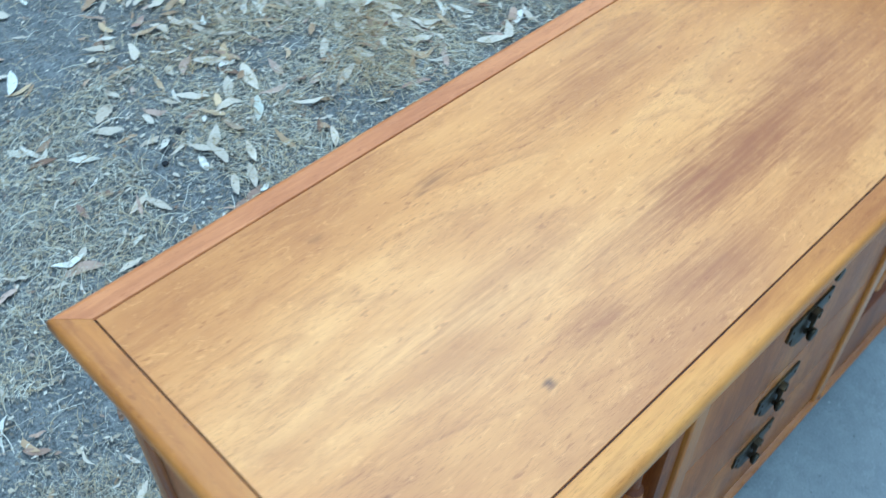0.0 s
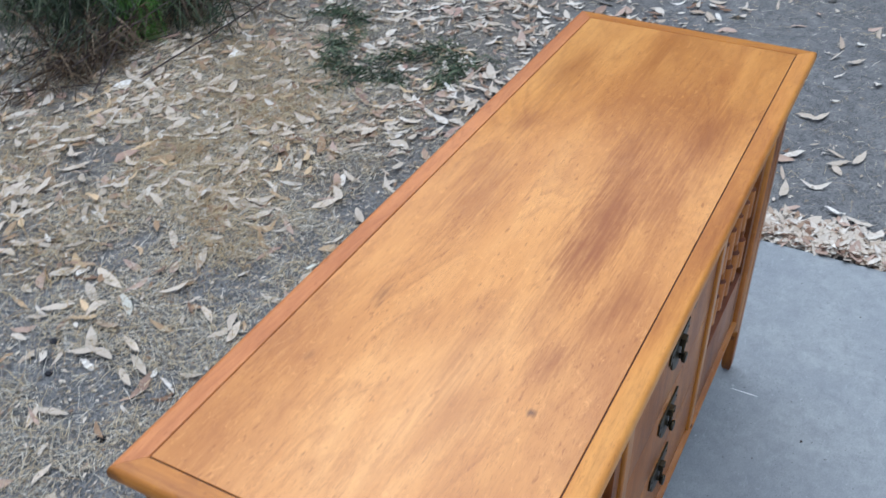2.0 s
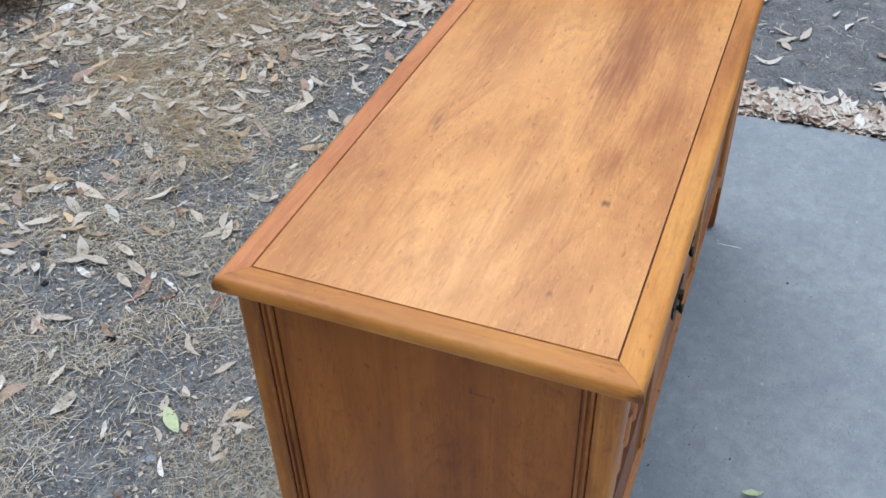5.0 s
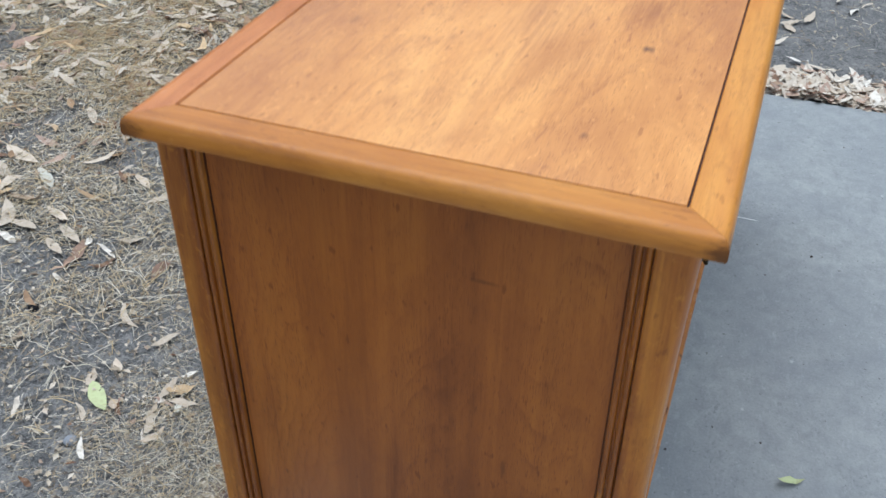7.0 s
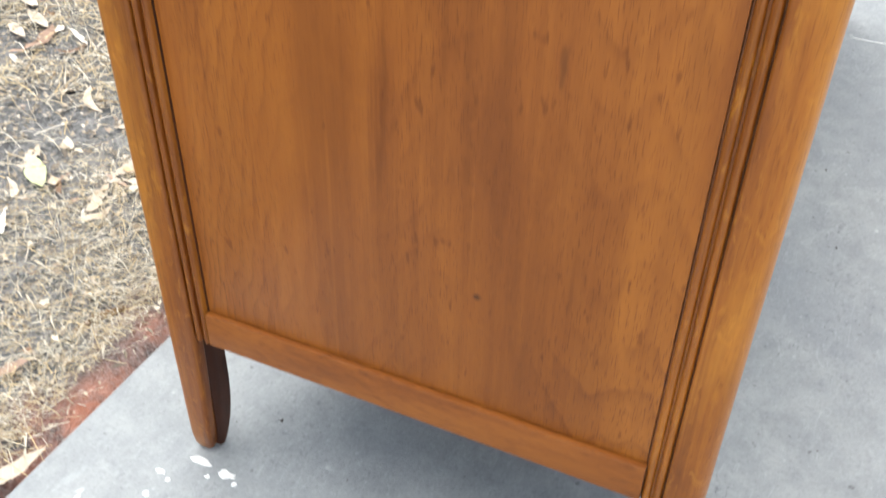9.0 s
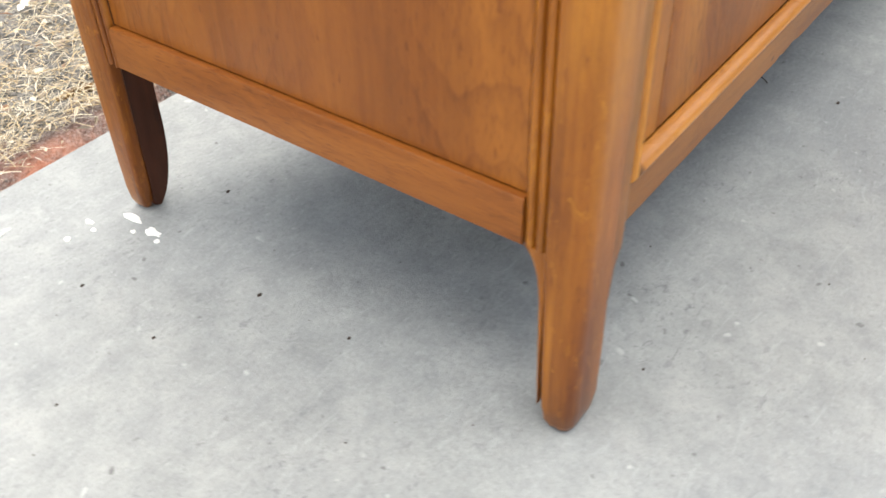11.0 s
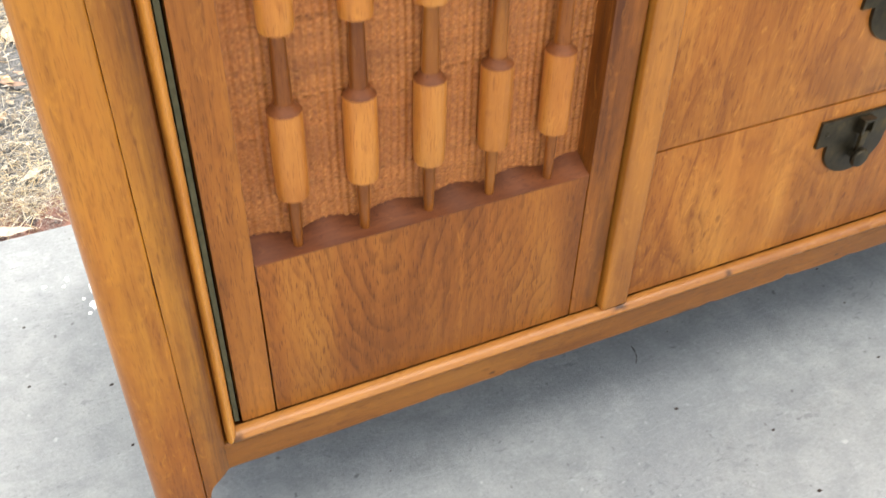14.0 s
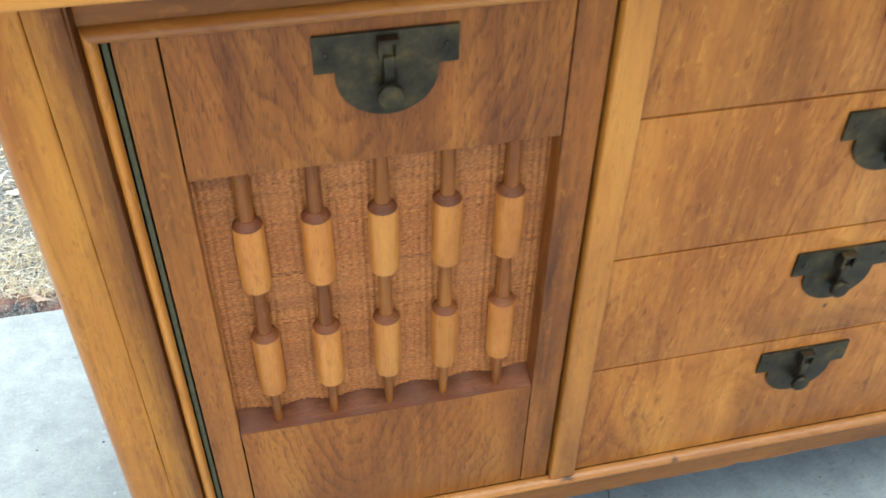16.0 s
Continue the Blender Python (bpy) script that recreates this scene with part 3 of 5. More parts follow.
# ---- plain unseen walls, added to block low sky light and darken reflections ----
def build_sky_blockers():
    far, thick_w = 6.5, 0.2
    for name, (x0, x1, y0, y1) in (("wall_east", (far, far + thick_w, -far, far)), ("wall_west", (-far - thick_w, -far, -far, far)),
                                   ("wall_north", (-far, far, far, far + thick_w)), ("wall_south", (-far, far, -far - thick_w, -far))):
        # taller on the two sides that the tabletop mirrors
        high = 3.4 if name in ("wall_east", "wall_north") else 0.7
        bm = bmesh.new()
        box(x0, x1, y0, y1, -0.05, high, 0, bm=bm)
        soften(bm, 0.02, 2)
        tagged(mesh_object(name, bm, M_BLOCKER), "plain dark green-grey wall, added out of view to block low sky light", "wall", kind="structure")


build_sky_blockers()


# ---- the sideboard ----
sideboard = new("sideboard")
sideboard.location = (L / 2, D / 2, 0)
tagged(sideboard, "mid-century honey-brown wooden sideboard with spindle doors, on concrete", "sideboard")

BORDER = 0.032
TOP_UNDER = 0.7510


def border_profile():
    """Outline of the moulded edge: distance from the outside, height."""
    return [(0.0030, 0.0), (0.0010, 0.0012), (0.0002, 0.0035), (0.0, 0.0070), (0.0003, 0.0110), (0.0014, 0.0150), (0.0034, 0.0174), (0.0062, 0.0186), (0.010, 0.0190), (BORDER - 0.0012, 0.0190),
            (BORDER - 0.0006, 0.0182), (BORDER, 0.0165), (BORDER, 0.0)]


def border(side):
    """One mitred board of the top's frame."""
    bm = bmesh.new()
    rings = []
    for end in (0, 1):
        ring = []
        for d, h in border_profile():
            z = TOP_UNDER + h
            along = d + 0.00025
            if side == "front":
                p = (along if end == 0 else L - along, d, z)
            elif side == "back":
                p = (along if end == 0 else L - along, D - d, z)
            elif side == "near":
                p = (d, along if end == 0 else D - along, z)
            else:
                p = (L - d, along if end == 0 else D - along, z)
            ring.append(bm.verts.new(p))
        rings.append(ring)
    n = len(rings[0])
    for i in range(n):
        j = (i + 1) % n
        bm.faces.new((rings[0][i], rings[0][j], rings[1][j], rings[1][i]))
    bm.faces.new(rings[0])
    bm.faces.new(rings[1])
    bmesh.ops.recalc_face_normals(bm, faces=bm.faces[:])
    return bm


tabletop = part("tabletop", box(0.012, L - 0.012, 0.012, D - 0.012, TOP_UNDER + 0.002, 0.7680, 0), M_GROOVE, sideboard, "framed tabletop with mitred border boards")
shaded(part("border_board", border("front"), M_EDGE, tabletop))
shaded(part("border_board", border("back"), M_EDGE_RED, tabletop, "redder border board"))
shaded(part("border_board", border("near"), M_EDGE_Y, tabletop))
shaded(part("border_board", border("far"), M_EDGE_Y, tabletop))
g = BORDER + 0.0012
shaded(part("inset_panel", box(g, L - g, g, D - g, 0.755, 0.7698, 0.0012, 2), M_TOP, tabletop, "blotchy stained veneer panel"))


def post_front(z, far):
    """Front of the front posts; one of them leans out a little towards the top."""
    if far:
        return 0.0222
    return float(np.interp(z, (0.0, 0.30, 0.50, 0.65, 0.75), (0.0222, 0.0222, 0.0218, 0.0192, 0.0160)))


def leg_column(front, far):
    """The tapered, rounded post from the floor to the top."""
    bm = bmesh.new()
    if front:
        yb = 0.0485
    else:
        ya, yb = D - 0.0315, D - 0.004
    rows = []
    # z, x from, x to, how much the sides in y draw in at the foot
    levels = [(0.0, 0.0385, 0.055, 0.006), (0.003, 0.0345, 0.0595, 0.003), (0.009, 0.0322, 0.0630, 0.0012), (0.022, 0.0308, 0.0655, 0.0), (0.05, 0.0302, 0.0662, 0.0),
              (0.10, 0.0300, 0.0664, 0.0), (0.16, 0.0300, 0.0664, 0.0), (0.40, 0.0302, 0.0664, 0.0), (0.50, 0.0302, 0.0664, 0.0), (0.63, 0.0304, 0.0664, 0.0),
              (TOP_UNDER + 0.001, 0.0305, 0.0664, 0.0)]
    if not front:
        levels = [(z, xa, min(xb, 0.0430), dy) for z, xa, xb, dy in levels]
    upper = [lv for lv in levels if lv[0] >= 0.05]
    fine = np.linspace(0.05, TOP_UNDER + 0.001, 46)
    levels = [lv for lv in levels if lv[0] < 0.05] + [tuple(float(v) for v in (z, *[np.interp(z, [u[0] for u in upper], [u[q] for u in upper]) for q in (1, 2, 3)])) for z in fine]
    for z, xa, xb, dy in levels:
        if front:
            xb += 0.0011 * noise.noise((z * 16, 3.1, 0)) + 0.0006 * noise.noise((z * 60, 1.1, 5))
        t = max(0.0, 1 - z / 0.15)
        a, b = (post_front(z, far) + dy, yb - dy - 0.004 * t) if front else (ya + dy + 0.006 * t, yb - dy)
        ring = []
        # rounded corners: the outer front one is the fullest
        big, small = (0.014, 0.0025) if front else (0.004, 0.003)
        for cx, cy, r, q in ((xa, a, big, 180), (xb, a, 0.0032 if front else 0.003, 270), (xb, b, small, 0), (xa, b, small if front else 0.006, 90)):
            r = min(r, 0.45 * (xb - xa), 0.45 * (b - a))
            ox, oy = cx + (r if cx == xa else -r), cy + (r if cy == a else -r)
            for k in range(7):
                w = radians(q + 90 * k / 6)
                ring.append(bm.verts.new((ox + r * math.cos(w), oy + r * math.sin(w), z)))
        rows.append(ring)
    n = len(rows[0])
    for r0, r1 in zip(rows, rows[1:]):
        for i in range(n):
            j = (i + 1) % n
            bm.faces.new((r0[i], r0[j], r1[j], r1[i]))
    bm.faces.new(rows[0][::-1])
    bm.faces.new(rows[-1])
    return bm


def curve(p0, p1, p2, n=6):
    return [tuple((1 - t) ** 2 * a + 2 * t * (1 - t) * b + t * t * c for a, b, c in zip(p0, p1, p2)) for t in [i / n for i in range(n + 1)]]


def leg_wing(front, far):
    """The strip on the inner side of a post that curves out into the rail."""
    if front:
        pts = [(0.0666, TOP_UNDER), (0.0666, 0.100)] + curve((0.0668, 0.1000), (0.0682, 0.1080), (0.0694, 0.1180), 4) + curve((0.0698, 0.1215), (0.0720, 0.1368), (0.0886, 0.1374), 6) + [(0.0886, TOP_UNDER)]
        right = [(0.0886, z) for z in (0.30, 0.44, 0.50, 0.63)]
        left = [(0.0666, z) for z in (0.63, 0.50, 0.44, 0.30)]
        bm = prism(left + pts[1:-1] + right + pts[-1:] + pts[:1], 1, 0.0205, 0.046)
        rim = [e for e in bm.edges if all(abs(v.co.y - 0.0205) < 1e-5 for v in e.verts) and len(e.link_faces) == 2 and e.calc_face_angle(0) > 0.5]
        bmesh.ops.bevel(bm, geom=rim, offset=0.0070, segments=6, profile=0.5, affect="EDGES", clamp_overlap=True)
        for v in bm.verts:
            if v.co.y < 0.040:
                v.co.y += (post_front(v.co.z, far) + 0.0012 - 0.0205) + 0.0080 * max(0.0, (v.co.x - 0.0720) / 0.0166) ** 2.4
        return bm
    pts = [(0.0415, TOP_UNDER), (0.0415, 0.004)] + curve((0.0470, 0.002), (0.0670, 0.020), (0.0680, 0.080), 8) + curve((0.0680, 0.112), (0.0690, 0.1365), (0.0885, 0.1375), 6) + [(0.0885, TOP_UNDER)]
    return prism(pts, 1, D - 0.0285, D - 0.006, 0.0014)


def cove(far):
    """The hollow strip between a front post and the bead, in a darker red-brown."""
    bm = bmesh.new()
    rows = []
    for z in np.linspace(0.1374, TOP_UNDER, 30):
        y = post_front(z, far) + 0.0012
        sec = ((0.0868, y + 0.0062), (0.0880, y + 0.0090), (0.0893, y + 0.0118), (0.0910, max(y + 0.0128, 0.0325)), (0.0910, 0.046), (0.0868, 0.046))
        rows.append([bm.verts.new((px, py, z)) for px, py in sec])
    for a, b in zip(rows, rows[1:]):
        for q in range(6):
            bm.faces.new((a[q], a[(q + 1) % 6], b[(q + 1) % 6], b[q]))
    bm.faces.new(rows[0])
    bm.faces.new(rows[-1])
    bmesh.ops.recalc_face_normals(bm, faces=bm.faces[:])
    return bm


def end_molding(y0, y1, gap):
    """Two reeds with dark grooves beside a post, running up the end panel."""
    pts = []
    w = (y1 - y0)
    for i in range(2):
        s = y0 + w * i / 2 + gap
        e = y0 + w * (i + 1) / 2 - gap
        for k in range(7):
            t = math.pi * k / 6
            pts.append((0.0345 - 0.0042 * math.sin(t) * (1 if i == 0 else 0.9), (s + e) / 2 - (e - s) / 2 * math.cos(t)))
    pts = [(0.0385, y0)] + pts + [(0.0385, y1)]
    return prism(pts, 2, 0.1468, TOP_UNDER)


def finish(bm, far):
    return mirrored(bm) if far else bm


for far in (False, True):
    for front in (True, False):
        leg = shaded(part("leg", finish(leg_column(front, far), far), M_POST, sideboard))
        # back brackets carry the shade beneath the carcass in their colour
        shaded(part("bracket", finish(leg_wing(front, far), far), M_POST if front else M_SHADED, leg, "" if front else "inner bracket coloured dark for the shade under the sideboard"))
        if front:
            side = [(0.0480, 0.1474), (0.0480, 0.020)] + curve((0.0482, 0.020), (0.0490, 0.045), (0.0500, 0.080), 4) + curve((0.0508, 0.110), (0.0522, 0.1400), (0.0625, 0.1474), 6)
            shaded(part("bracket", finish(prism(side, 0, 0.0318, 0.046, 0.0012), far), M_POST, leg))
            shaded(part("cove", finish(cove(far), far), M_COVE, leg, "dark reddish-brown hollow strip"))
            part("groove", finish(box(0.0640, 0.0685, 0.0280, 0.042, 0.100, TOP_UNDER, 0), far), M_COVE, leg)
    reed = shaded(part("end_molding", finish(end_molding(0.0487, 0.0632, 0.0007), far), M_POST, sideboard, "double reeded molding"))
    part("groove", finish(box(0.0349, 0.0380, 0.0470, 0.0634, 0.1485, TOP_UNDER, 0), far), M_COVE, reed, "brown groove")
    back_reed = shaded(part("end_molding", finish(end_molding(0.4158, 0.4325, 0.0014), far), M_POST, sideboard, "double reeded molding with dark grooves"))
    # coloured darker than the front groove to paint in its shading
    part("groove", finish(box(0.0352, 0.0380, 0.4154, 0.4335, 0.1485, TOP_UNDER, 0), far), M_SHADED, back_reed, "dark groove")
    groove = box(0.0366, 0.046, 0.050, 0.430, 0.1490, TOP_UNDER, 0)
    part("end_backing", finish(groove, far), M_DARKWOOD, sideboard)
    shaded(part("end_panel", finish(box(0.0350, 0.044, 0.0640, 0.4150, 0.1812, TOP_UNDER, 0.0008), far), M_END, sideboard, "flat veneer end panel with vertical grain"))
    rail_pts = [(0.030, 0.1770), (0.0312, 0.1793), (0.0340, 0.1800), (0.0440, 0.1800), (0.0440, 0.1470), (0.0312, 0.1470), (0.0300, 0.1482)]
    low = prism([(x, z) for x, z in rail_pts], 1, 0.0632, 0.4160)
    shaded(part("end_rail", finish(low, far), M_RAIL_Y, sideboard))

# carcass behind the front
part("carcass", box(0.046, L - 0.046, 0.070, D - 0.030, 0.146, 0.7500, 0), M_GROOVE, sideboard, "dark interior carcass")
part("back_panel", box(0.064, L - 0.064, D - 0.024, D - 0.016, 0.146, 0.7500, 0.001), M_RAIL, sideboard)
FR = 0.031     # front of the rails
X0, X1 = 0.0905, L - 0.0905
Z0, Z1 = 0.1660, 0.7230


def worn_rail():
    """The lower rail, its bottom edge rubbed uneven and chipped in a few places."""
    bm = bmesh.new()
    xs = np.linspace(0.0845, L - 0.0845, 420)
    nicks = ((0.640, 0.004, 0.0042), (0.548, 0.006, 0.0020), (0.360, 0.010, 0.0022), (0.335, 0.004, 0.0022), (0.72, 0.007, 0.0018), (0.86, 0.005, 0.0026), (0.27, 0.006, 0.0014), (1.02, 0.008, 0.0018))
    rows = []
    for x in xs:
        w = 0.0007 * noise.noise((x * 30, 2.0, 0)) + 0.0004 * noise.noise((x * 110, 7.0, 0))
        c = 0.0014 + w + sum(d * math.exp(-((x - p) / r) ** 2) for p, r, d in nicks)
        c = max(0.0005, c)
        top = Z0 - 0.0008
        ring = ((FR, top - 0.0012), (FR + 0.0012, top), (0.060, top), (0.060, 0.136), (FR + c * 1.3, 0.136), (FR + c * 0.45, 0.136 + c * 0.4), (FR, 0.136 + c))
        rows.append([bm.verts.new((x, y, z)) for y, z in ring])
    for a, b in zip(rows, rows[1:]):
        for q in range(7):
            bm.faces.new((a[q], b[q], b[(q + 1) % 7], a[(q + 1) % 7]))
    bm.faces.new(rows[0])
    bm.faces.new(rows[-1])
    bmesh.ops.recalc_face_normals(bm, faces=bm.faces[:])
    return bm


shaded(part("front_rail", worn_rail(), M_RAIL, sideboard, "worn lower front rail with chipped edge"))
shaded(part("front_apron", box(0.0845, L - 0.0845, FR + 0.001, 0.060, Z1 + 0.0008, 0.7504, 0.001), M_RAIL, sideboard))
BW, BH = 0.0084, 0.0110      # widths of the upright and the level beads
shaded(part("frame_bead", bead(0, X0 + BW, X1 - BW, Z0 + BH / 2, 0.037, BH / 2, 0.0105, -BW / BH), M_BEAD, sideboard, "rounded light bead"))
shaded(part("frame_bead", bead(0, X0, X1, Z1 - BH / 2, 0.037, BH / 2, 0.0105, BW / BH), M_BEAD, sideboard, "rounded light bead"))
shaded(part("frame_bead", bead(2, Z0 + BH, Z1 - BH, X0 + BW / 2, 0.037, BW / 2, 0.0103, -BH / BW), M_BEAD_Z, sideboard, "rounded light bead"))
shaded(part("frame_bead", bead(2, Z0, Z1, X1 - BW / 2, 0.037, BW / 2, 0.0103, BH / BW), M_BEAD_Z, sideboard, "rounded light bead"))
for xa in (0.4225, L - 0.4225 - 0.026):
    shaded(part("divider", box(xa, xa + 0.026, 0.0300, 0.060, Z0 + 0.0100, Z1 - 0.0100, 0.0034, 4), M_DIVIDER, sideboard, "rounded light upright divider"))

FACE = 0.0355    # front of the doors and drawers


def plate_outline(cx, zt, k=1.0):
    """Outline of a bronze plate: a bar with a half disc below."""
    w, s, h, r = 0.0465 * k, 0.0335 * k, 0.026 * k, 0.0335 * k
    pts = [(cx - w, zt), (cx - w, zt - h), (cx - s, zt - h)]
    for i in range(1, 16):
        t = math.pi * i / 16
        pts.append((cx - s * math.cos(t), zt - h - 0.004 * k - r * 0.92 * math.sin(t)))
    return pts + [(cx + s, zt - h), (cx + w, zt - h), (cx + w, zt)]


def pull(owner, cx, zt):
    """A bronze latch-style pull: plate, rivets, staple, bar and round knob."""
    y = FACE
    shaded(part("latch_plate", prism(plate_outline(cx, zt), 1, y - 0.0032, y + 0.0002, 0.0006), M_BRONZE, owner, "dark bronze latch plate"), 25)
    for s in (-1, 1):
        bm = bmesh.new()
        bmesh.ops.create_uvsphere(bm, u_segments=10, v_segments=6, radius=0.0020)
        bmesh.ops.scale(bm, vec=(1, 0.6, 1), verts=bm.verts[:])
        bmesh.ops.translate(bm, vec=(cx + s * 0.0385, y - 0.0034, zt - 0.013), verts=bm.verts[:])
        shaded(part("rivet", bm, M_BRONZE, owner))
    # square staple
    st = bmesh.new()
    box(cx - 0.0068, cx - 0.0040, y - 0.0115, y - 0.003, zt - 0.0165, zt - 0.003, 0, bm=st)
    box(cx + 0.0040, cx + 0.0068, y - 0.0115, y - 0.003, zt - 0.0165, zt - 0.003, 0, bm=st)
    box(cx - 0.0068, cx + 0.0068, y - 0.0115, y - 0.003, zt - 0.0052, zt - 0.0022, 0, bm=st)
    box(cx - 0.0040, cx + 0.0040, y - 0.0080, y - 0.005, zt - 0.0150, zt - 0.0050, 0, bm=st)
    soften(st, 0.0006, 2)
    shaded(part("staple", st, M_BRONZE, owner))
    arm = prism([(cx - 0.0036, zt - 0.0145), (cx - 0.0026, zt - 0.036), (cx + 0.0026, zt - 0.036), (cx + 0.0036, zt - 0.0145)], 1, y - 0.0100, y - 0.0060, 0.0008)
    shaded(part("drop_bar", arm, M_BRONZE, owner))
    knob = lathe([(0.0040, -0.010), (0.0042, -0.003), (0.0078, -0.001), (0.0088, 0.0006), (0.0090, 0.003), (0.0082, 0.0048), (0.0040, 0.0054)], 0, 0, 18)
    bmesh.ops.rotate(knob, cent=(0, 0, 0), matrix=Matrix.Rotation(radians(90), 3, "X"), verts=knob.verts[:])
    bmesh.ops.translate(knob, vec=(cx, y - 0.0100, zt - 0.0410), verts=knob.verts[:])
    shaded(part("knob", knob, M_BRONZE, owner, "round bronze knob"))


# drawers: four of them, one above another
DX0, DX1 = 0.4495, L - 0.4495
cuts = [0.1795, 0.3325, 0.4705, 0.6090, 0.7110]
for i in range(4):
    front = shaded(part("drawer", box(DX0, DX1, FACE, 0.062, cuts[i] + 0.0008, cuts[i + 1] - 0.0008, 0.0011), M_DRAWER, sideboard, "flush veneered drawer front"))
    pull(front, L / 2, cuts[i + 1] - (0.016 if i < 1 else 0.024 if i < 2 else 0.016 if i < 3 else 0.012))

WX0, WX1, WZ0, WZ1 = 0.1320, 0.3920, 0.3280, 0.6035


def cane_sheet(x0, x1, z0, z1, y):
    """Woven cane: thin strands going over and under upright stakes."""
    rng = np.random.default_rng(5)
    pitch, rows = 0.0054, int((z1 - z0) / 0.0017)
    nx = int((x1 - x0) / pitch * 6)
    xs = np.linspace(x0, x1, nx)
    verts, faces = [], []
    for r in range(rows):
        zc = z0 + (r + 0.5) * (z1 - z0) / rows + rng.normal(0, 0.0002)
        # round the stakes, and a little over and under from row to row
        wave = 2 * math.pi * (xs - x0) / pitch + 0.5 * np.sin(xs * 31 + r * 0.05)
        over = 0.8 * np.cos(wave) + 0.55 * np.cos(wave * 0.5 + math.pi * (r % 2)) + 0.2 * rng.normal()
        sag = 0.0005 * np.sin(xs * 60 + 3 * math.sin(r * 0.3)) + 0.00025 * np.sin(wave + r)
        half = 0.00112 * (1 + rng.normal(0, 0.12))
        first = len(verts)
        yy = y - 0.0005 * over
        zz = zc + sag
        block = np.empty((nx, 3, 3))
        block[:, :, 0] = xs[:, None]
        block[:, 0, 1], block[:, 1, 1], block[:, 2, 1] = yy + 0.0004, yy - 0.0003, yy + 0.0004
        block[:, 0, 2], block[:, 1, 2], block[:, 2, 2] = zz - half, zz, zz + half
        verts += [tuple(v) for v in block.reshape(-1, 3).tolist()]
        for i in range(nx - 1):
            a = first + 3 * i
            faces += [(a, a + 3, a + 4, a + 1), (a + 1, a + 4, a + 5, a + 2)]
    return verts, faces


def scallop(x0, x1, spots):
    """The dipped sill under the spindles: it slopes to the back and bows between the rods."""
    bm = bmesh.new()
    n = 60
    rows = []
    for i in range(n + 1):
        x = x0 + (x1 - x0) * i / n
        near = min(abs(x - s) for s in spots)
        hump = 0.5 - 0.5 * math.cos(math.pi * min(1.0, near / 0.0249))
        zb = 0.3335 + 0.0055 * hump
        rows.append([bm.verts.new(p) for p in ((x, FACE + 0.0006, 0.315), (x, FACE + 0.0006, 0.3282), (x, FACE + 0.010, 0.3292 + 0.0030 * hump), (x, 0.0575, zb), (x, 0.0575, 0.315))])
    for a, b in zip(rows, rows[1:]):
        for k in range(5):
            bm.faces.new((a[k], b[k], b[(k + 1) % 5], a[(k + 1) % 5]))
    bm.faces.new(rows[0])
    bm.faces.new(rows[-1])
    bmesh.ops.recalc_face_normals(bm, faces=bm.faces[:])
    return bm


SPOTS = [0.1656 + 0.0488 * i for i in range(5)]
AXIS_Y = 0.0465
BLOCKS = ((0.3720, 0.4360), (0.4905, 0.5515))


def block(cx, z0, z1):
    r = 0.0113
    return lathe([(0.0050, z0), (r * 0.93, z0 + 0.0002), (r * 0.97, z0 + 0.0030), (r, z0 + 0.022), (r, z1 - 0.022), (r * 0.98, z1 - 0.002), (r * 0.95, z1)], cx, AXIS_Y, 20)


def rods(cx):
    """The thin turned rod with a collar over each block."""
    prof = [(0.0035, 0.327), (0.0041, 0.348), (0.0047, 0.371), (0.0050, BLOCKS[0][1] - 0.0005)]
    z = BLOCKS[0][1]
    prof += [(0.0100, z), (0.0088, z + 0.0010), (0.0068, z + 0.0026), (0.0059, z + 0.0060), (0.0057, z + 0.023), (0.0050, z + 0.046), (0.0050, BLOCKS[1][1] - 0.0005)]
    z = BLOCKS[1][1]
    prof += [(0.0100, z), (0.0088, z + 0.0010), (0.0068, z + 0.0026), (0.0059, z + 0.0060), (0.0057, z + 0.025), (0.0050, WZ1 + 0.004)]
    return lathe(prof, cx, AXIS_Y, 16)


def collar(cx, z):
    return lathe([(0.0108, z + 0.0002), (0.0111, z + 0.0004), (0.0098, z + 0.0012), (0.0079, z + 0.0032), (0.0066, z + 0.0062)], cx, AXIS_Y, 18)


cane_mesh = bpy.data.meshes.new("cane_panel")
cane_mesh.from_pydata(*(lambda vf: (vf[0], [], vf[1]))(cane_sheet(WX0 - 0.002, WX1 + 0.002, WZ0 - 0.004, WZ1 + 0.004, 0.0565)))
cane_mesh.materials.append(M_CANE)
cane_mesh.polygons.foreach_set("use_smooth", [True] * len(cane_mesh.polygons))

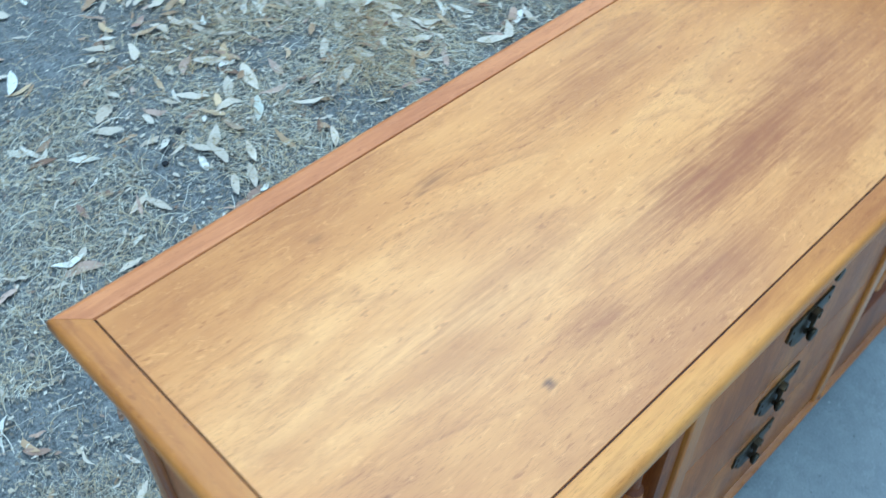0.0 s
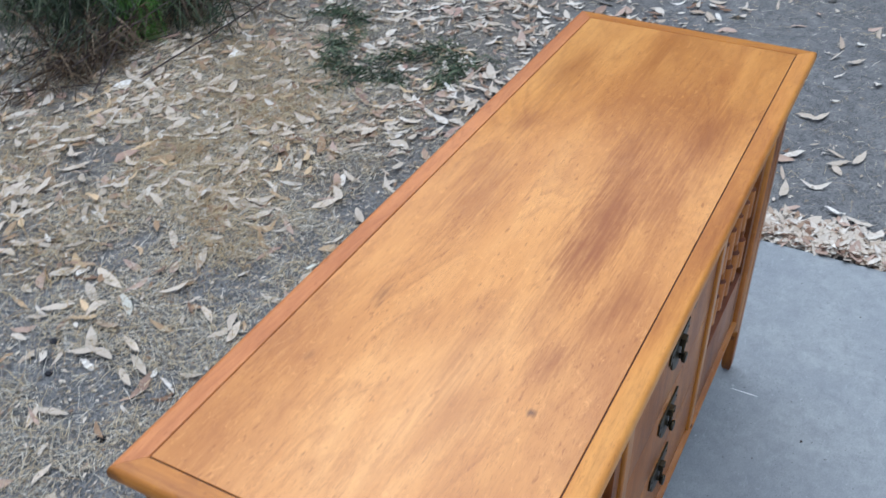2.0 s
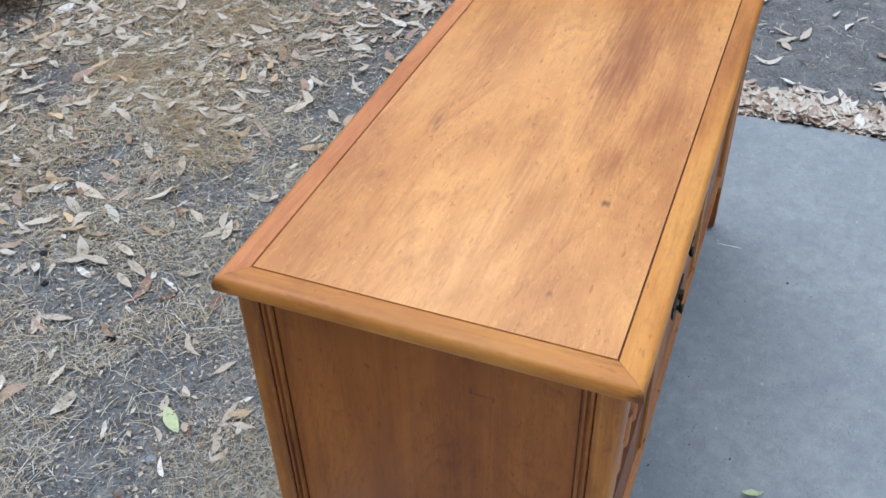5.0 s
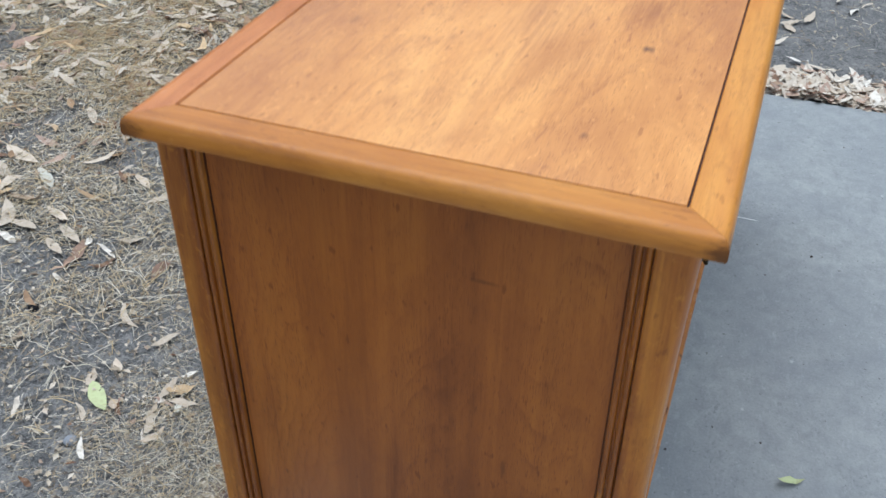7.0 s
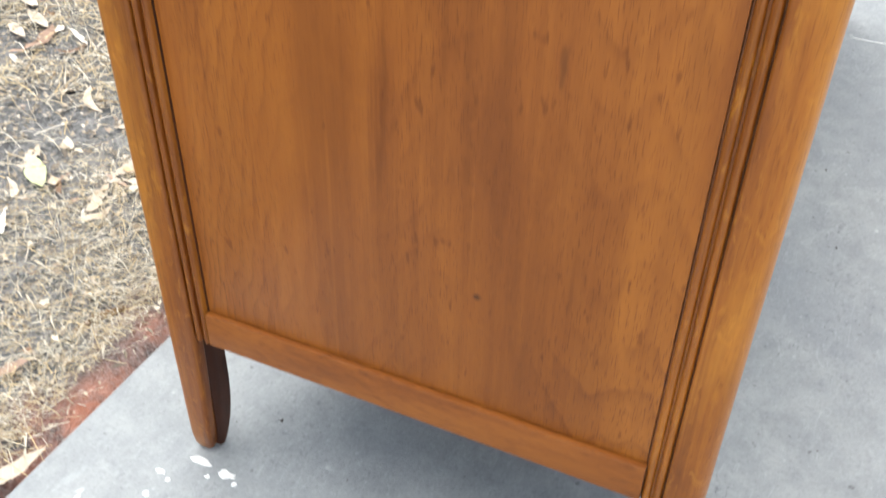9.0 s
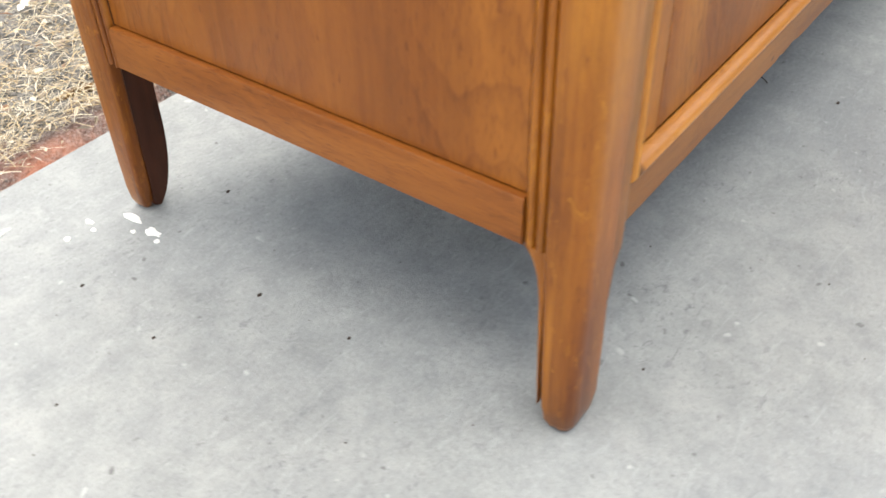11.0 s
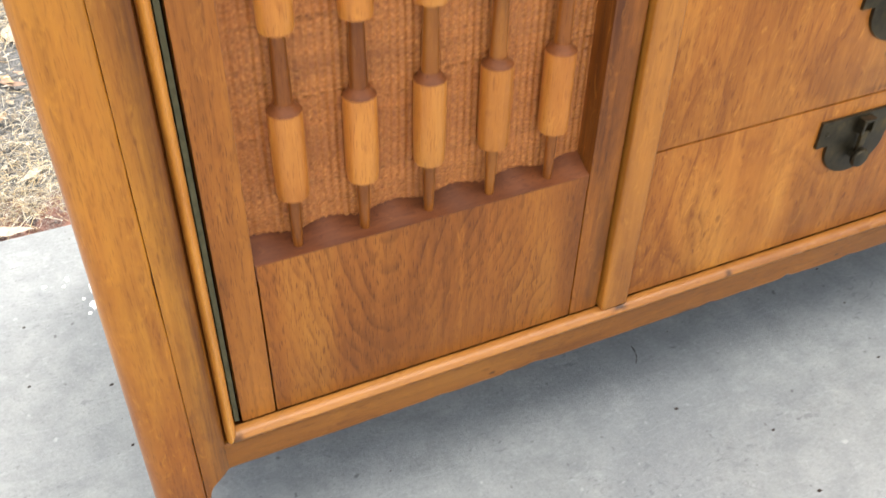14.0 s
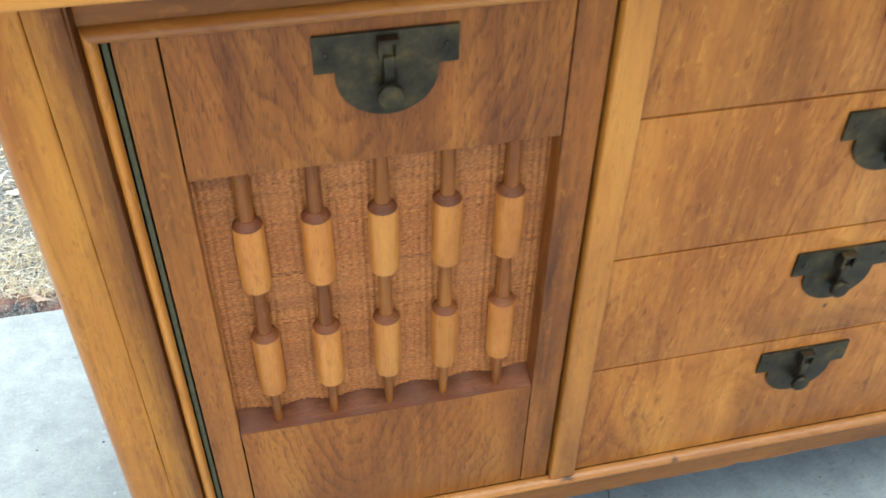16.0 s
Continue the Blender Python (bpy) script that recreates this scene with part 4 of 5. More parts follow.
for far in (False, True):
    door = part("door", finish(box(0.108, 0.4180, 0.0635, 0.0680, 0.182, 0.709, 0), far), M_RAIL, sideboard, "framed cabinet door with turned spindles over woven cane")
    shaded(part("stile", finish(box(0.1054, 0.1315, FACE, 0.062, 0.1800, 0.7110, 0.0010), far), M_STILE, door))
    shaded(part("stile", finish(box(0.3925, 0.4190, FACE, 0.062, 0.1800, 0.7110, 0.0010), far), M_STILE, door))
    shaded(part("door_rail", finish(box(0.1327, 0.3915, FACE + 0.0003, 0.062, WZ1, 0.7110, 0.0009), far), M_DOOR, door, "figured upper door rail"))
    shaded(part("door_rail", finish(box(0.1327, 0.3915, FACE + 0.0003, 0.062, 0.1800, 0.3276, 0.0009), far), M_DOOR, door, "figured lower door rail"))
    shaded(part("sill", finish(scallop(0.1320, 0.3920, SPOTS), far), M_DARKWOOD, door, "dark scalloped sill"), 50)
    cane = new("cane_panel", cane_mesh)
    cane.parent = door
    cane.location.x = L - WX0 - WX1 if far else 0.0
    tagged(cane, "woven cane panel", kind="stuff")
    for cx in SPOTS:
        spindle = shaded(part("spindle", finish(rods(cx), far), M_ROD, door, "turned spindle with two thick blocks"))
        for za, zb in BLOCKS:
            blk = finish(block(cx, za, zb), far)
            cap = finish(collar(cx, zb), far)
            me = bpy.data.meshes.new("block")
            blk.to_mesh(me)
            blk.free()
            both = bmesh.new()
            both.from_mesh(me)
            nb = len(both.faces)
            cm = bpy.data.meshes.new("cap")
            cap.to_mesh(cm)
            cap.free()
            both.from_mesh(cm)
            for i, f in enumerate(both.faces):
                f.material_index = 0 if i < nb else 1
            bpy.data.meshes.remove(me)
            bpy.data.meshes.remove(cm)
            # joined into the spindle's own mesh
            own = bmesh.new()
            own.from_mesh(spindle.data)
            start = len(own.faces)
            tmp = bpy.data.meshes.new("turning")
            both.to_mesh(tmp)
            both.free()
            own.from_mesh(tmp)
            own.faces.ensure_lookup_table()
            for i in range(start, len(own.faces)):
                own.faces[i].material_index += 1
            own.to_mesh(spindle.data)
            own.free()
            bpy.data.meshes.remove(tmp)
        spindle.data.materials.append(M_BLOCK)
        spindle.data.materials.append(M_DARKWOOD)
        shaded(spindle)
    pull(door, 0.2675 if not far else L - 0.2675, 0.7020)
    strip = box(0.1000, 0.1036, 0.0384, 0.060, 0.1795, 0.7100, 0.0005)
    part("felt_strip", finish(strip, far), M_FELT, door, "dark green strip beside the door")


# ---- litter on the ground ----
def leaf_mesh(length, width, curl, bend, rng, n=6):
    """A narrow pointed leaf along x with a fold down the middle."""
    verts, faces = [], []
    fold, wave = rng.uniform(0.02, 0.11), rng.uniform(0.0, 0.0012)
    for i in range(n + 1):
        t = i / n
        w = width * (math.sin(math.pi * t ** 0.85) ** 0.8) if 0 < i < n else 0.0006
        x = (t - 0.5) * length
        side = bend * length * (4 * t * (1 - t) - 0.5)
        z = curl * length * (2 * t - 1) ** 2 + 0.002 * math.sin(5 * t + rng.random() * 6)
        verts += [(x, side - w / 2, z + fold * w + wave * math.sin(9 * t)), (x, side, z), (x, side + w / 2, z + fold * w - wave * math.sin(7 * t + 1))]
    for i in range(n):
        a = 3 * i
        faces += [(a, a + 3, a + 4, a + 1), (a + 1, a + 4, a + 5, a + 2)]
    return verts, faces


def ground_z(x, y):
    return -0.010 + 0.016 * noise.noise((x * 1.7, y * 1.7, 0.3)) + 0.007 * noise.noise((x * 7, y * 7, 4.0))


def on_soil(x, y):
    return x > SLAB_X + 0.012 or y > SLAB_Y + 0.012


def scatter(name, label, category, material, count, seed, pick, shape):
    """Very many small pieces as one object."""
    rng = random.Random(seed)
    verts, faces = [], []
    made = 0
    while made < count:
        x, y = pick(rng)
        if not on_soil(x, y):
            continue
        made += 1
        vs, fs = shape(rng, x, y)
        m = Matrix.Translation((x, y, ground_z(x, y) + 0.004 + rng.random() * 0.006)) @ Euler((rng.gauss(0, 0.22), rng.gauss(0, 0.16), rng.random() * 6.2832)).to_matrix().to_4x4()
        k = len(verts)
        verts += [m @ Vector(v) for v in vs]
        faces += [tuple(k + i for i in f) for f in fs]
    me = bpy.data.meshes.new(name)
    me.from_pydata([tuple(v) for v in verts], [], faces)
    me.materials.append(material)
    return tagged(new(name, me), label, category, kind="stuff")


def bare(x, y):
    """Where the soil lies open: 1 bare, 0 covered."""
    v = noise.noise((x * 1.3 + 5, y * 1.3, 1.7)) + 0.4 * noise.noise((x * 3.1, y * 3.1, 8.0))
    if x > SLAB_X + 0.16 and y < 0.9:
        v += 0.55
    return v


def thick(x, y):
    """How thickly the litter lies: thin by the pad's corner, deep further out."""
    d = x + 0.6 * y + 0.35 * noise.noise((x * 1.6, y * 1.6, 2.2))
    return min(1.0, max(0.0, (d - 1.65) / 0.5))


def fade(x, y):
    """The litter gets sparser away from the clearing."""
    k = 0.25 * noise.noise((x * 0.9, y * 0.9, 6.0))
    out = max(x - 3.6, y - 3.7, -0.35 - x, -0.6 - y) + k
    return min(1.0, max(0.0, 1.0 - out / 0.9))


def hollow(x, y):
    """Open patches of grey soil within the litter."""
    q = 0.25 * noise.noise((x * 6.0, y * 6.0, 4.4))
    return max(min(1.0, max(0.0, 1.6 - 1.1 * math.hypot((x - cx) / rx, (y - cy) / ry) + q)) for cx, cy, rx, ry in ((1.36, 2.06, 0.20, 0.13), (1.00, 1.58, 0.17, 0.12), (1.50, 1.14, 0.22, 0.09), (1.62, 2.42, 0.12, 0.10)))


def pick_leaf(rng):
    while True:
        if rng.random() < 0.09:
            return SLAB_X + 0.02 + abs(rng.gauss(0, 0.06)), rng.uniform(-1.3, 0.25)
        x, y = rng.uniform(-1.2, 4.8), rng.uniform(-1.6, 4.8)
        keep = 0.35 if bare(x, y) > 0.18 else 1.0
        if 1.2 < x < 3.0 and 1.4 < y < 3.0:
            keep = 0.85
        if 2.1 < x < 3.2 and 0.8 < y < 1.6:
            keep = 1.0
        keep *= 1.0 - 0.85 * hollow(x, y)
        if x > SLAB_X + 0.16 and y < 0.5:
            keep = 0.10
        # drifts: thick in patches, thin between them
        heap = 0.5 + 1.1 * noise.noise((x * 3.6, y * 3.6, 3.3)) + 0.5 * noise.noise((x * 9.0, y * 9.0, 6.1))
        keep *= (0.17 + 0.83 * thick(x, y)) * fade(x, y) * min(1.0, max(0.22, heap + 0.25))
        if rng.random() < keep:
            return x, y


def leaf_shape(rng, x, y):
    ln = 0.018 + 0.078 * rng.random() ** 1.5
    if y < 0.95 and x < 0.6:
        ln *= 0.6
    return leaf_mesh(ln, ln * rng.uniform(0.14, 0.40), rng.uniform(-0.06, 0.16), rng.uniform(-0.20, 0.20), rng)


scatter("leaf_litter", "pale dry gum leaves scattered over the soil", "leaf litter", M_LEAF, 11600, 3, pick_leaf, leaf_shape)


def pick_brown(rng):
    while True:
        x, y = rng.gauss(2.0, 0.62), rng.gauss(2.05, 0.62)
        if rng.random() < 0.3:
            x, y = rng.uniform(-0.4, 4.0), rng.uniform(0.6, 3.6)
        if x < 4.2 and y > 0.75:
            return x, y


scatter("leaf_litter", "brown and reddish dry leaves among the pale ones", "leaf litter", M_BROWNLEAF, 900, 5, pick_brown, leaf_shape)


def pick_straw(rng):
    while True:
        x, y = rng.uniform(-1.2, 4.7), rng.uniform(-1.5, 4.7)
        q = rng.random()
        if q < 0.06:
            return rng.uniform(-0.6, 0.4), 0.61 + abs(rng.gauss(0, 0.13))
        if q < 0.40:
            x, y = rng.gauss(1.7, 0.6), rng.gauss(2.0, 0.55)
        elif q < 0.60:
            # tufts of flattened grass between the bare patches by the pad
            x, y = rng.uniform(-0.3, 1.4), rng.uniform(0.58, 1.8)
            if rng.random() < (0.12 if noise.noise((x * 4.5, y * 4.5, 9.0)) > 0.08 else 1.0):
                return x, y
            continue
        open_soil = bare(x, y)
        keep = 0.45 if open_soil > 0.05 else 0.75 if open_soil > -0.12 else 1.0
        if y > 1.2:
            keep = max(keep, 0.75 * thick(x, y))
        if rng.random() < keep * (0.62 + 0.38 * thick(x, y)) * fade(x, y) * (1.0 - 0.8 * hollow(x, y)):
            return x, y


def straw_shape(rng, x, y):
    ln, w = 0.008 + 0.060 * rng.random() ** 2.0, rng.uniform(0.0005, 0.0014)
    if y < 0.95 and x < 0.6:
        ln, w = ln * 0.6, w * 0.6
    b, up = rng.uniform(-0.06, 0.06) * ln, rng.uniform(0, 0.16) * ln
    verts = []
    for i in range(4):
        t = i / 3
        c = (t - 0.5) * ln
        verts += [(c, b * (2 * t - 1) ** 2 - w / 2, up * math.sin(3.14 * t)), (c, b * (2 * t - 1) ** 2 + w / 2, up * math.sin(3.14 * t) + w * 0.4)]
    return verts, [(0, 2, 3, 1), (2, 4, 5, 3), (4, 6, 7, 5)]


scatter("dead_grass", "matted straw-coloured dead grass on the soil", "dead grass", M_STRAW, 105000, 7, pick_straw, straw_shape)


tufts = [(1.82, 1.80, 0.05), (1.93, 2.04, 0.10), (2.02, 1.69, 0.05), (1.45, 1.90, 0.05), (1.50, 1.77, 0.05), (1.78, 1.66, 0.06), (1.26, 1.52, 0.04), (1.04, 1.90, 0.08), (1.22, 2.28, 0.07),
         (1.62, 2.20, 0.10), (2.06, 2.24, 0.10), (1.40, 1.56, 0.06), (1.72, 1.42, 0.08), (2.20, 2.02, 0.07), (0.86, 1.78, 0.06), (1.14, 1.36, 0.04)]


def pick_tuft(rng):
    while True:
        if rng.random() < 0.5:
            x, y, r = rng.choice(tufts)
            return rng.gauss(x, 1.7 * r), rng.gauss(y, 1.4 * r)
        x, y = rng.gauss(1.75, 0.45), rng.gauss(1.95, 0.38)
        if noise.noise((x * 3.4, y * 3.4, 12.0)) > -0.02 and rng.random() > hollow(x, y):
            return x, y


def tuft_shape(rng, x, y):
    """A longer arched blade that stands a little off the soil."""
    ln, w = 0.015 + 0.075 * rng.random() ** 1.8, rng.uniform(0.0006, 0.0017)
    b, up = rng.uniform(-0.14, 0.14) * ln, rng.uniform(0.02, 0.26) * ln
    verts = []
    for i in range(5):
        t = i / 4
        c, side, z = (t - 0.5) * ln, b * (2 * t - 1) ** 2, 0.004 + up * math.sin(3.14 * t)
        verts += [(c, side - w / 2, z), (c, side + w / 2, z + w * 0.4)]
    return verts, [(2 * i, 2 * i + 2, 2 * i + 3, 2 * i + 1) for i in range(4)]


scatter("dead_grass", "tufts of golden-brown dead grass among the leaves", "dead grass", M_GOLD, 7500, 8, pick_tuft, tuft_shape)


def pick_chip(rng):
    return (rng.gauss(1.8, 1.0), rng.gauss(1.6, 1.0)) if rng.random() < 0.6 else (rng.uniform(-0.5, 1.9), rng.uniform(0.58, 1.9))


def chip_shape(rng, x, y):
    a, b = 0.002 + 0.008 * rng.random() ** 2, 0.0012 + 0.0045 * rng.random() ** 2
    return [(-a, 0, 0), (0, -b, 0.001), (a, 0, 0.0005), (rng.uniform(-1, 1) * a * 0.4, b, 0.002)], [(0, 1, 2, 3)]


scatter("leaf_crumbs", "small broken leaf crumbs and bark chips", "debris", M_CHIP, 30000, 11, pick_chip, chip_shape)

# single leaves that stand out: x, y, turn, length
spread = [
    (0.825, 1.435, -125, 0.100), (0.887, 1.553, -108, 0.130), (0.820, 1.550, -123, 0.105), (0.675, 1.255, -115, 0.086), (0.720, 1.319, -111, 0.080),
    (0.632, 1.260, -118, 0.076), (0.690, 1.609, -59, 0.055), (0.475, 1.323, -75, 0.078), (0.445, 1.357, 26, 0.074), (0.336, 1.211, 1, 0.062),
    (1.172, 1.111, -37, 0.045), (1.444, 1.128, -134, 0.088), (0.854, 1.155, -26, 0.075), (0.868, 1.127, 17, 0.086), (0.891, 1.229, -122, 0.078),
    (1.066, 1.392, 27, 0.103), (1.099, 1.521, -135, 0.090), (1.275, 2.072, -29, 0.100), (1.169, 2.026, -28, 0.075), (1.664, 2.026, -131, 0.130),
]
spread_more = [
    (1.940, 2.032, -26, 0.130), (1.351, 1.809, 16, 0.094), (1.254, 1.575, -36, 0.066), (1.340, 1.445, -95, 0.090), (0.912, 1.879, -44, 0.093),
    (2.622, 0.063, -28, 0.088), (2.343, -0.041, -51, 0.090), (2.393, -0.093, -14, 0.100), (2.106, 0.077, 3, 0.100), (3.072, 0.024, -42, 0.088),
    (0.476, 0.893, -29, 0.060), (0.365, 0.811, 2, 0.062), (0.345, 0.770, -84, 0.057), (-0.058, 0.590, -19, 0.070), (0.072, 0.743, 32, 0.048),
    (0.325, 0.933, -50, 0.042),
]


def single_leaf(name, x, y, turn, length, z, material, label, group="", width=0.24):
    rng = random.Random(int(x * 1000) + int(y * 100))
    vs, fs = leaf_mesh(length, length * width, 0.05, rng.uniform(-0.06, 0.06), rng, 10)
    lift = min(v[2] for v in vs)
    me = bpy.data.meshes.new(name)
    me.from_pydata([(a, b, c - lift) for a, b, c in vs], [], fs)
    me.materials.append(material)
    ob = new(name, me)
    ob.matrix_world = pose(x, y, z, 0, 0, turn)
    for p in me.polygons:
        p.use_smooth = True
    return tagged(ob, label, "leaf", group)


for i, (x, y, turn, length) in enumerate(spread + spread_more):
    mat = M_GREYLEAF if i in (0, 10) else M_LEAF
    single_leaf("fallen_leaf", x, y, turn, length, ground_z(x, y) + 0.007, mat, "dry pale gum leaf lying on the soil", "fallen gum leaves")
for x, y, turn, length, mat, label in ((0.346, 0.952, 20, 0.040, M_LEAF, "dull grey-brown gum leaf lying on the soil"), (0.387, 0.929, 50, 0.036, M_LEAF, "dull grey-brown gum leaf lying on the soil"),
                                       (0.372, 0.792, -60, 0.050, M_BROWNLEAF, "pinkish brown gum leaf lying on the soil"), (0.334, 0.773, 15, 0.026, M_GREYLEAF, "small grey-green leaf lying on the soil")):
    single_leaf("fallen_leaf", x, y, turn, length, ground_z(x, y) + 0.007, mat, label, "fallen gum leaves", 0.42)
single_leaf("fallen_leaf", 0.312, 0.912, -129, 0.080, ground_z(0.312, 0.912) + 0.008, M_PALELEAF, "pale green gum leaf lying on the soil", "fallen gum leaves", 0.34)
# this one stands on its stalk end, the other end curled up off the concrete
curled = single_leaf("fallen_leaf", 0.531, -0.166, 0, 0.047, 0, M_PALELEAF, "small pale green curled leaf on the concrete", "", 0.26)
curled.matrix_world = pose(0.533, -0.164, 0.0052, 0, 12, -62)


def loose_leaves(count):
    """Leaves that can be told apart, in the part of the clearing beside the sideboard; they share a few forms."""
    rng = random.Random(91)
    forms = []
    for q in range(26):
        ln = 0.040 + 0.055 * rng.random()
        vs, fs = leaf_mesh(ln, ln * rng.uniform(0.18, 0.36), rng.uniform(-0.04, 0.16), rng.uniform(-0.16, 0.16), rng, 9)
        me = bpy.data.meshes.new("fallen_leaf")
        me.from_pydata(vs, [], fs)
        me.materials.append(M_BROWNLEAF if q % 6 == 5 else M_LEAF)
        me.polygons.foreach_set("use_smooth", [True] * len(me.polygons))
        forms.append((me, "curled brown gum leaf among the litter" if q % 6 == 5 else "dry pale gum leaf among the litter"))
    made = 0
    while made < count:
        x, y = pick_leaf(rng)
        if not (on_soil(x, y) and 0.5 < x < 2.3 and 0.9 < y < 2.4):
            continue
        me, label = rng.choice(forms)
        ob = new("fallen_leaf", me)
        ob.matrix_world = pose(x, y, ground_z(x, y) + 0.009 + 0.006 * rng.random(), rng.gauss(0, 9), rng.gauss(0, 7), rng.uniform(0, 360))
        tagged(ob, label, "leaf", "fallen gum leaves")
        made += 1


loose_leaves(230)


# ---- crumbs, drips and sticks on the pad and the soil ----
def blob(name, x, y, rx, ry, z, material, parent, seed, label=""):
    """A thin uneven drip lying flat on the pad."""
    rng = random.Random(seed)
    bm = bmesh.new()
    ring = []
    for i in range(14):
        a = 2 * math.pi * i / 14
        k = rng.uniform(0.65, 1.2)
        ring.append((x + rx * k * math.cos(a), y + ry * k * math.sin(a)))
    low = [bm.verts.new((px, py, z)) for px, py in ring]
    top = [bm.verts.new((x + (px - x) * 0.8, y + (py - y) * 0.8, z + 0.0007)) for px, py in ring]
    for i in range(14):
        j = (i + 1) % 14
        bm.faces.new((low[i], low[j], top[j], top[i]))
    bm.faces.new(top)
    ob = mesh_object(name, bm, material)
    ob.parent = parent
    return tagged(ob, label) if label else ob


pavement = bpy.data.objects["pavement"]
drips = [(0.021, 0.444, 0.004, 0.012), (0.018, 0.414, 0.005, 0.009), (0.009, 0.428, 0.002, 0.003), (-0.004, 0.4695, 0.003, 0.005), (-0.0085, 0.4575, 0.0022, 0.0032),
         (-0.029, 0.465, 0.0032, 0.0032), (0.012, 0.402, 0.0025, 0.003), (-0.058, 0.516, 0.004, 0.002)]
for k, (x, y, rx, ry) in enumerate(drips):
    blob("paint_drip", x, y, rx, ry, 0.0003, M_PAINT, pavement, k, "white paint drip")
blob("paint_mark", 1.226, -0.024, 0.0016, 0.028, 0.0003, M_PAINT, pavement, 41, "thin white scrape")
blob("paint_spot", 0.300, -0.126, 0.004, 0.003, 0.0003, M_BLUE, pavement, 40, "small blue paint spot")


def tube(name, points, radius, material, label, category, group=""):
    """A bent twig through a few points."""
    cu = bpy.data.curves.new(name, "CURVE")
    cu.dimensions, cu.bevel_depth, cu.bevel_resolution = "3D", radius, 2
    sp = cu.splines.new("BEZIER")
    sp.bezier_points.add(len(points) - 1)
    for b, p in zip(sp.bezier_points, points):
        b.co = p
        b.handle_left_type = b.handle_right_type = "AUTO"
    tmp = bpy.data.objects.new(name, cu)
    me = bpy.data.meshes.new_from_object(tmp)
    bpy.data.objects.remove(tmp)
    me.materials.append(material)
    return tagged(new(name, me), label, category, group)


tube("twig", [(0.540, 0.114, 0.0010), (0.537, 0.101, 0.0022), (0.531, 0.091, 0.0010)], 0.0005, M_STEM, "thin dark twig lying on the concrete", "twig")
tube("stick", [(0.105, 0.668, -0.006), (0.130, 0.660, -0.001), (0.158, 0.645, -0.004)], 0.0048, m_plain("brown_bark", rgb(112, 86, 56), 0.9, 0.2), "short brown stick lying on the dry grass", "stick")

rng = random.Random(21)
verts, faces = [], []
crumbs = [(1.136, -0.164, 0.005), (0.534, 0.022, 0.003), (0.015, 0.286, 0.003), (0.093, 0.404, 0.003), (0.60, -0.116, 0.0030), (0.02, 0.20, 0.0025)]
crumbs += [(rng.uniform(-0.5, 1.7), rng.uniform(-0.7, 0.5), 0.0008 + 0.0018 * rng.random() ** 3) for _ in range(260)]
for x, y, r in crumbs:
    k = len(verts)
    a = rng.random() * 6.28
    for i in range(4):
        verts.append((x + r * rng.uniform(0.6, 1.3) * math.cos(a + 1.57 * i), y + r * rng.uniform(0.4, 1.0) * math.sin(a + 1.57 * i), 0.0003))
    verts.append((x, y, 0.0003 + r * 0.7))
    faces += [(k, k + 1, k + 4), (k + 1, k + 2, k + 4), (k + 2, k + 3, k + 4), (k + 3, k, k + 4)]
me = bpy.data.meshes.new("pad_crumbs")
me.from_pydata(verts, [], faces)
me.materials.append(M_STEM)
tagged(new("pad_crumbs", me), "tiny dark crumbs strewn over the concrete", "crumbs", kind="stuff")


# ---- shrub at the edge of the clearing, and fallen green twigs ----
def needles(rng, stems, count, length, droop, spread):
    """Narrow leaves set along stems, as one mesh of blades."""
    verts, faces = [], []
    for _ in range(count):
        st = rng.choice(stems)
        t = rng.random() ** 0.7
        i = min(int(t * (len(st) - 1)), len(st) - 2)
        p = Vector(st[i]).lerp(Vector(st[i + 1]), t * (len(st) - 1) - i)
        d = Vector((rng.gauss(0, 1), rng.gauss(0, 1), rng.gauss(-droop, 0.5))).normalized()
        side = d.cross(Vector((rng.gauss(0, 1), rng.gauss(0, 1), rng.gauss(0, 1)))).normalized()
        ln, w = length * rng.uniform(0.5, 1.3), rng.uniform(0.0012, 0.0026)
        p = p + Vector((rng.gauss(0, spread), rng.gauss(0, spread), rng.gauss(0, spread)))
        k = len(verts)
        for u in (0, 0.5, 1):
            c = p + d * ln * u + Vector((0, 0, -0.4 * ln * u * u))
            c.z = max(c.z, 0.004)
            ww = w * (1.0, 1.1, 0.15)[int(u * 2)]
            verts += [tuple(c - side * ww), tuple(c + side * ww)]
        faces += [(k, k + 2, k + 3, k + 1), (k + 2, k + 4, k + 5, k + 3)]
    return verts, faces


def needle_object(name, vf, material, parent=None):
    me = bpy.data.meshes.new(name)
    me.from_pydata(vf[0], [], vf[1])
    me.materials.append(material)
    ob = new(name, me)
    if parent:
        ob.parent = parent
        ob.matrix_parent_inverse = Matrix.Translation(-parent.location)
    return ob


rng = random.Random(33)
shrub = new("shrub")
shrub.location = (2.40, 2.90, 0)
tagged(shrub, "straggly dark green shrub with drooping needle leaves over litter", "shrub")
stems = []
for i in range(86):
    a = rng.uniform(0, 6.28)
    r = 0.18 + 0.66 * rng.random()
    h = rng.uniform(0.30, 0.85)
    base = Vector((2.40 + rng.gauss(0, 0.16), 2.92 + rng.gauss(0, 0.14), -0.01))
    tip = Vector((2.40 + 1.12 * r * math.cos(a), 2.92 + 0.85 * r * math.sin(a), max(0.03, h - 0.65 * r)))
    mid = base.lerp(tip, 0.45) + Vector((0, 0, h * 0.5))
    stems.append([tuple(base.lerp(mid, t).lerp(mid.lerp(tip, t), t)) for t in [k / 6 for k in range(7)]])
bm = bmesh.new()
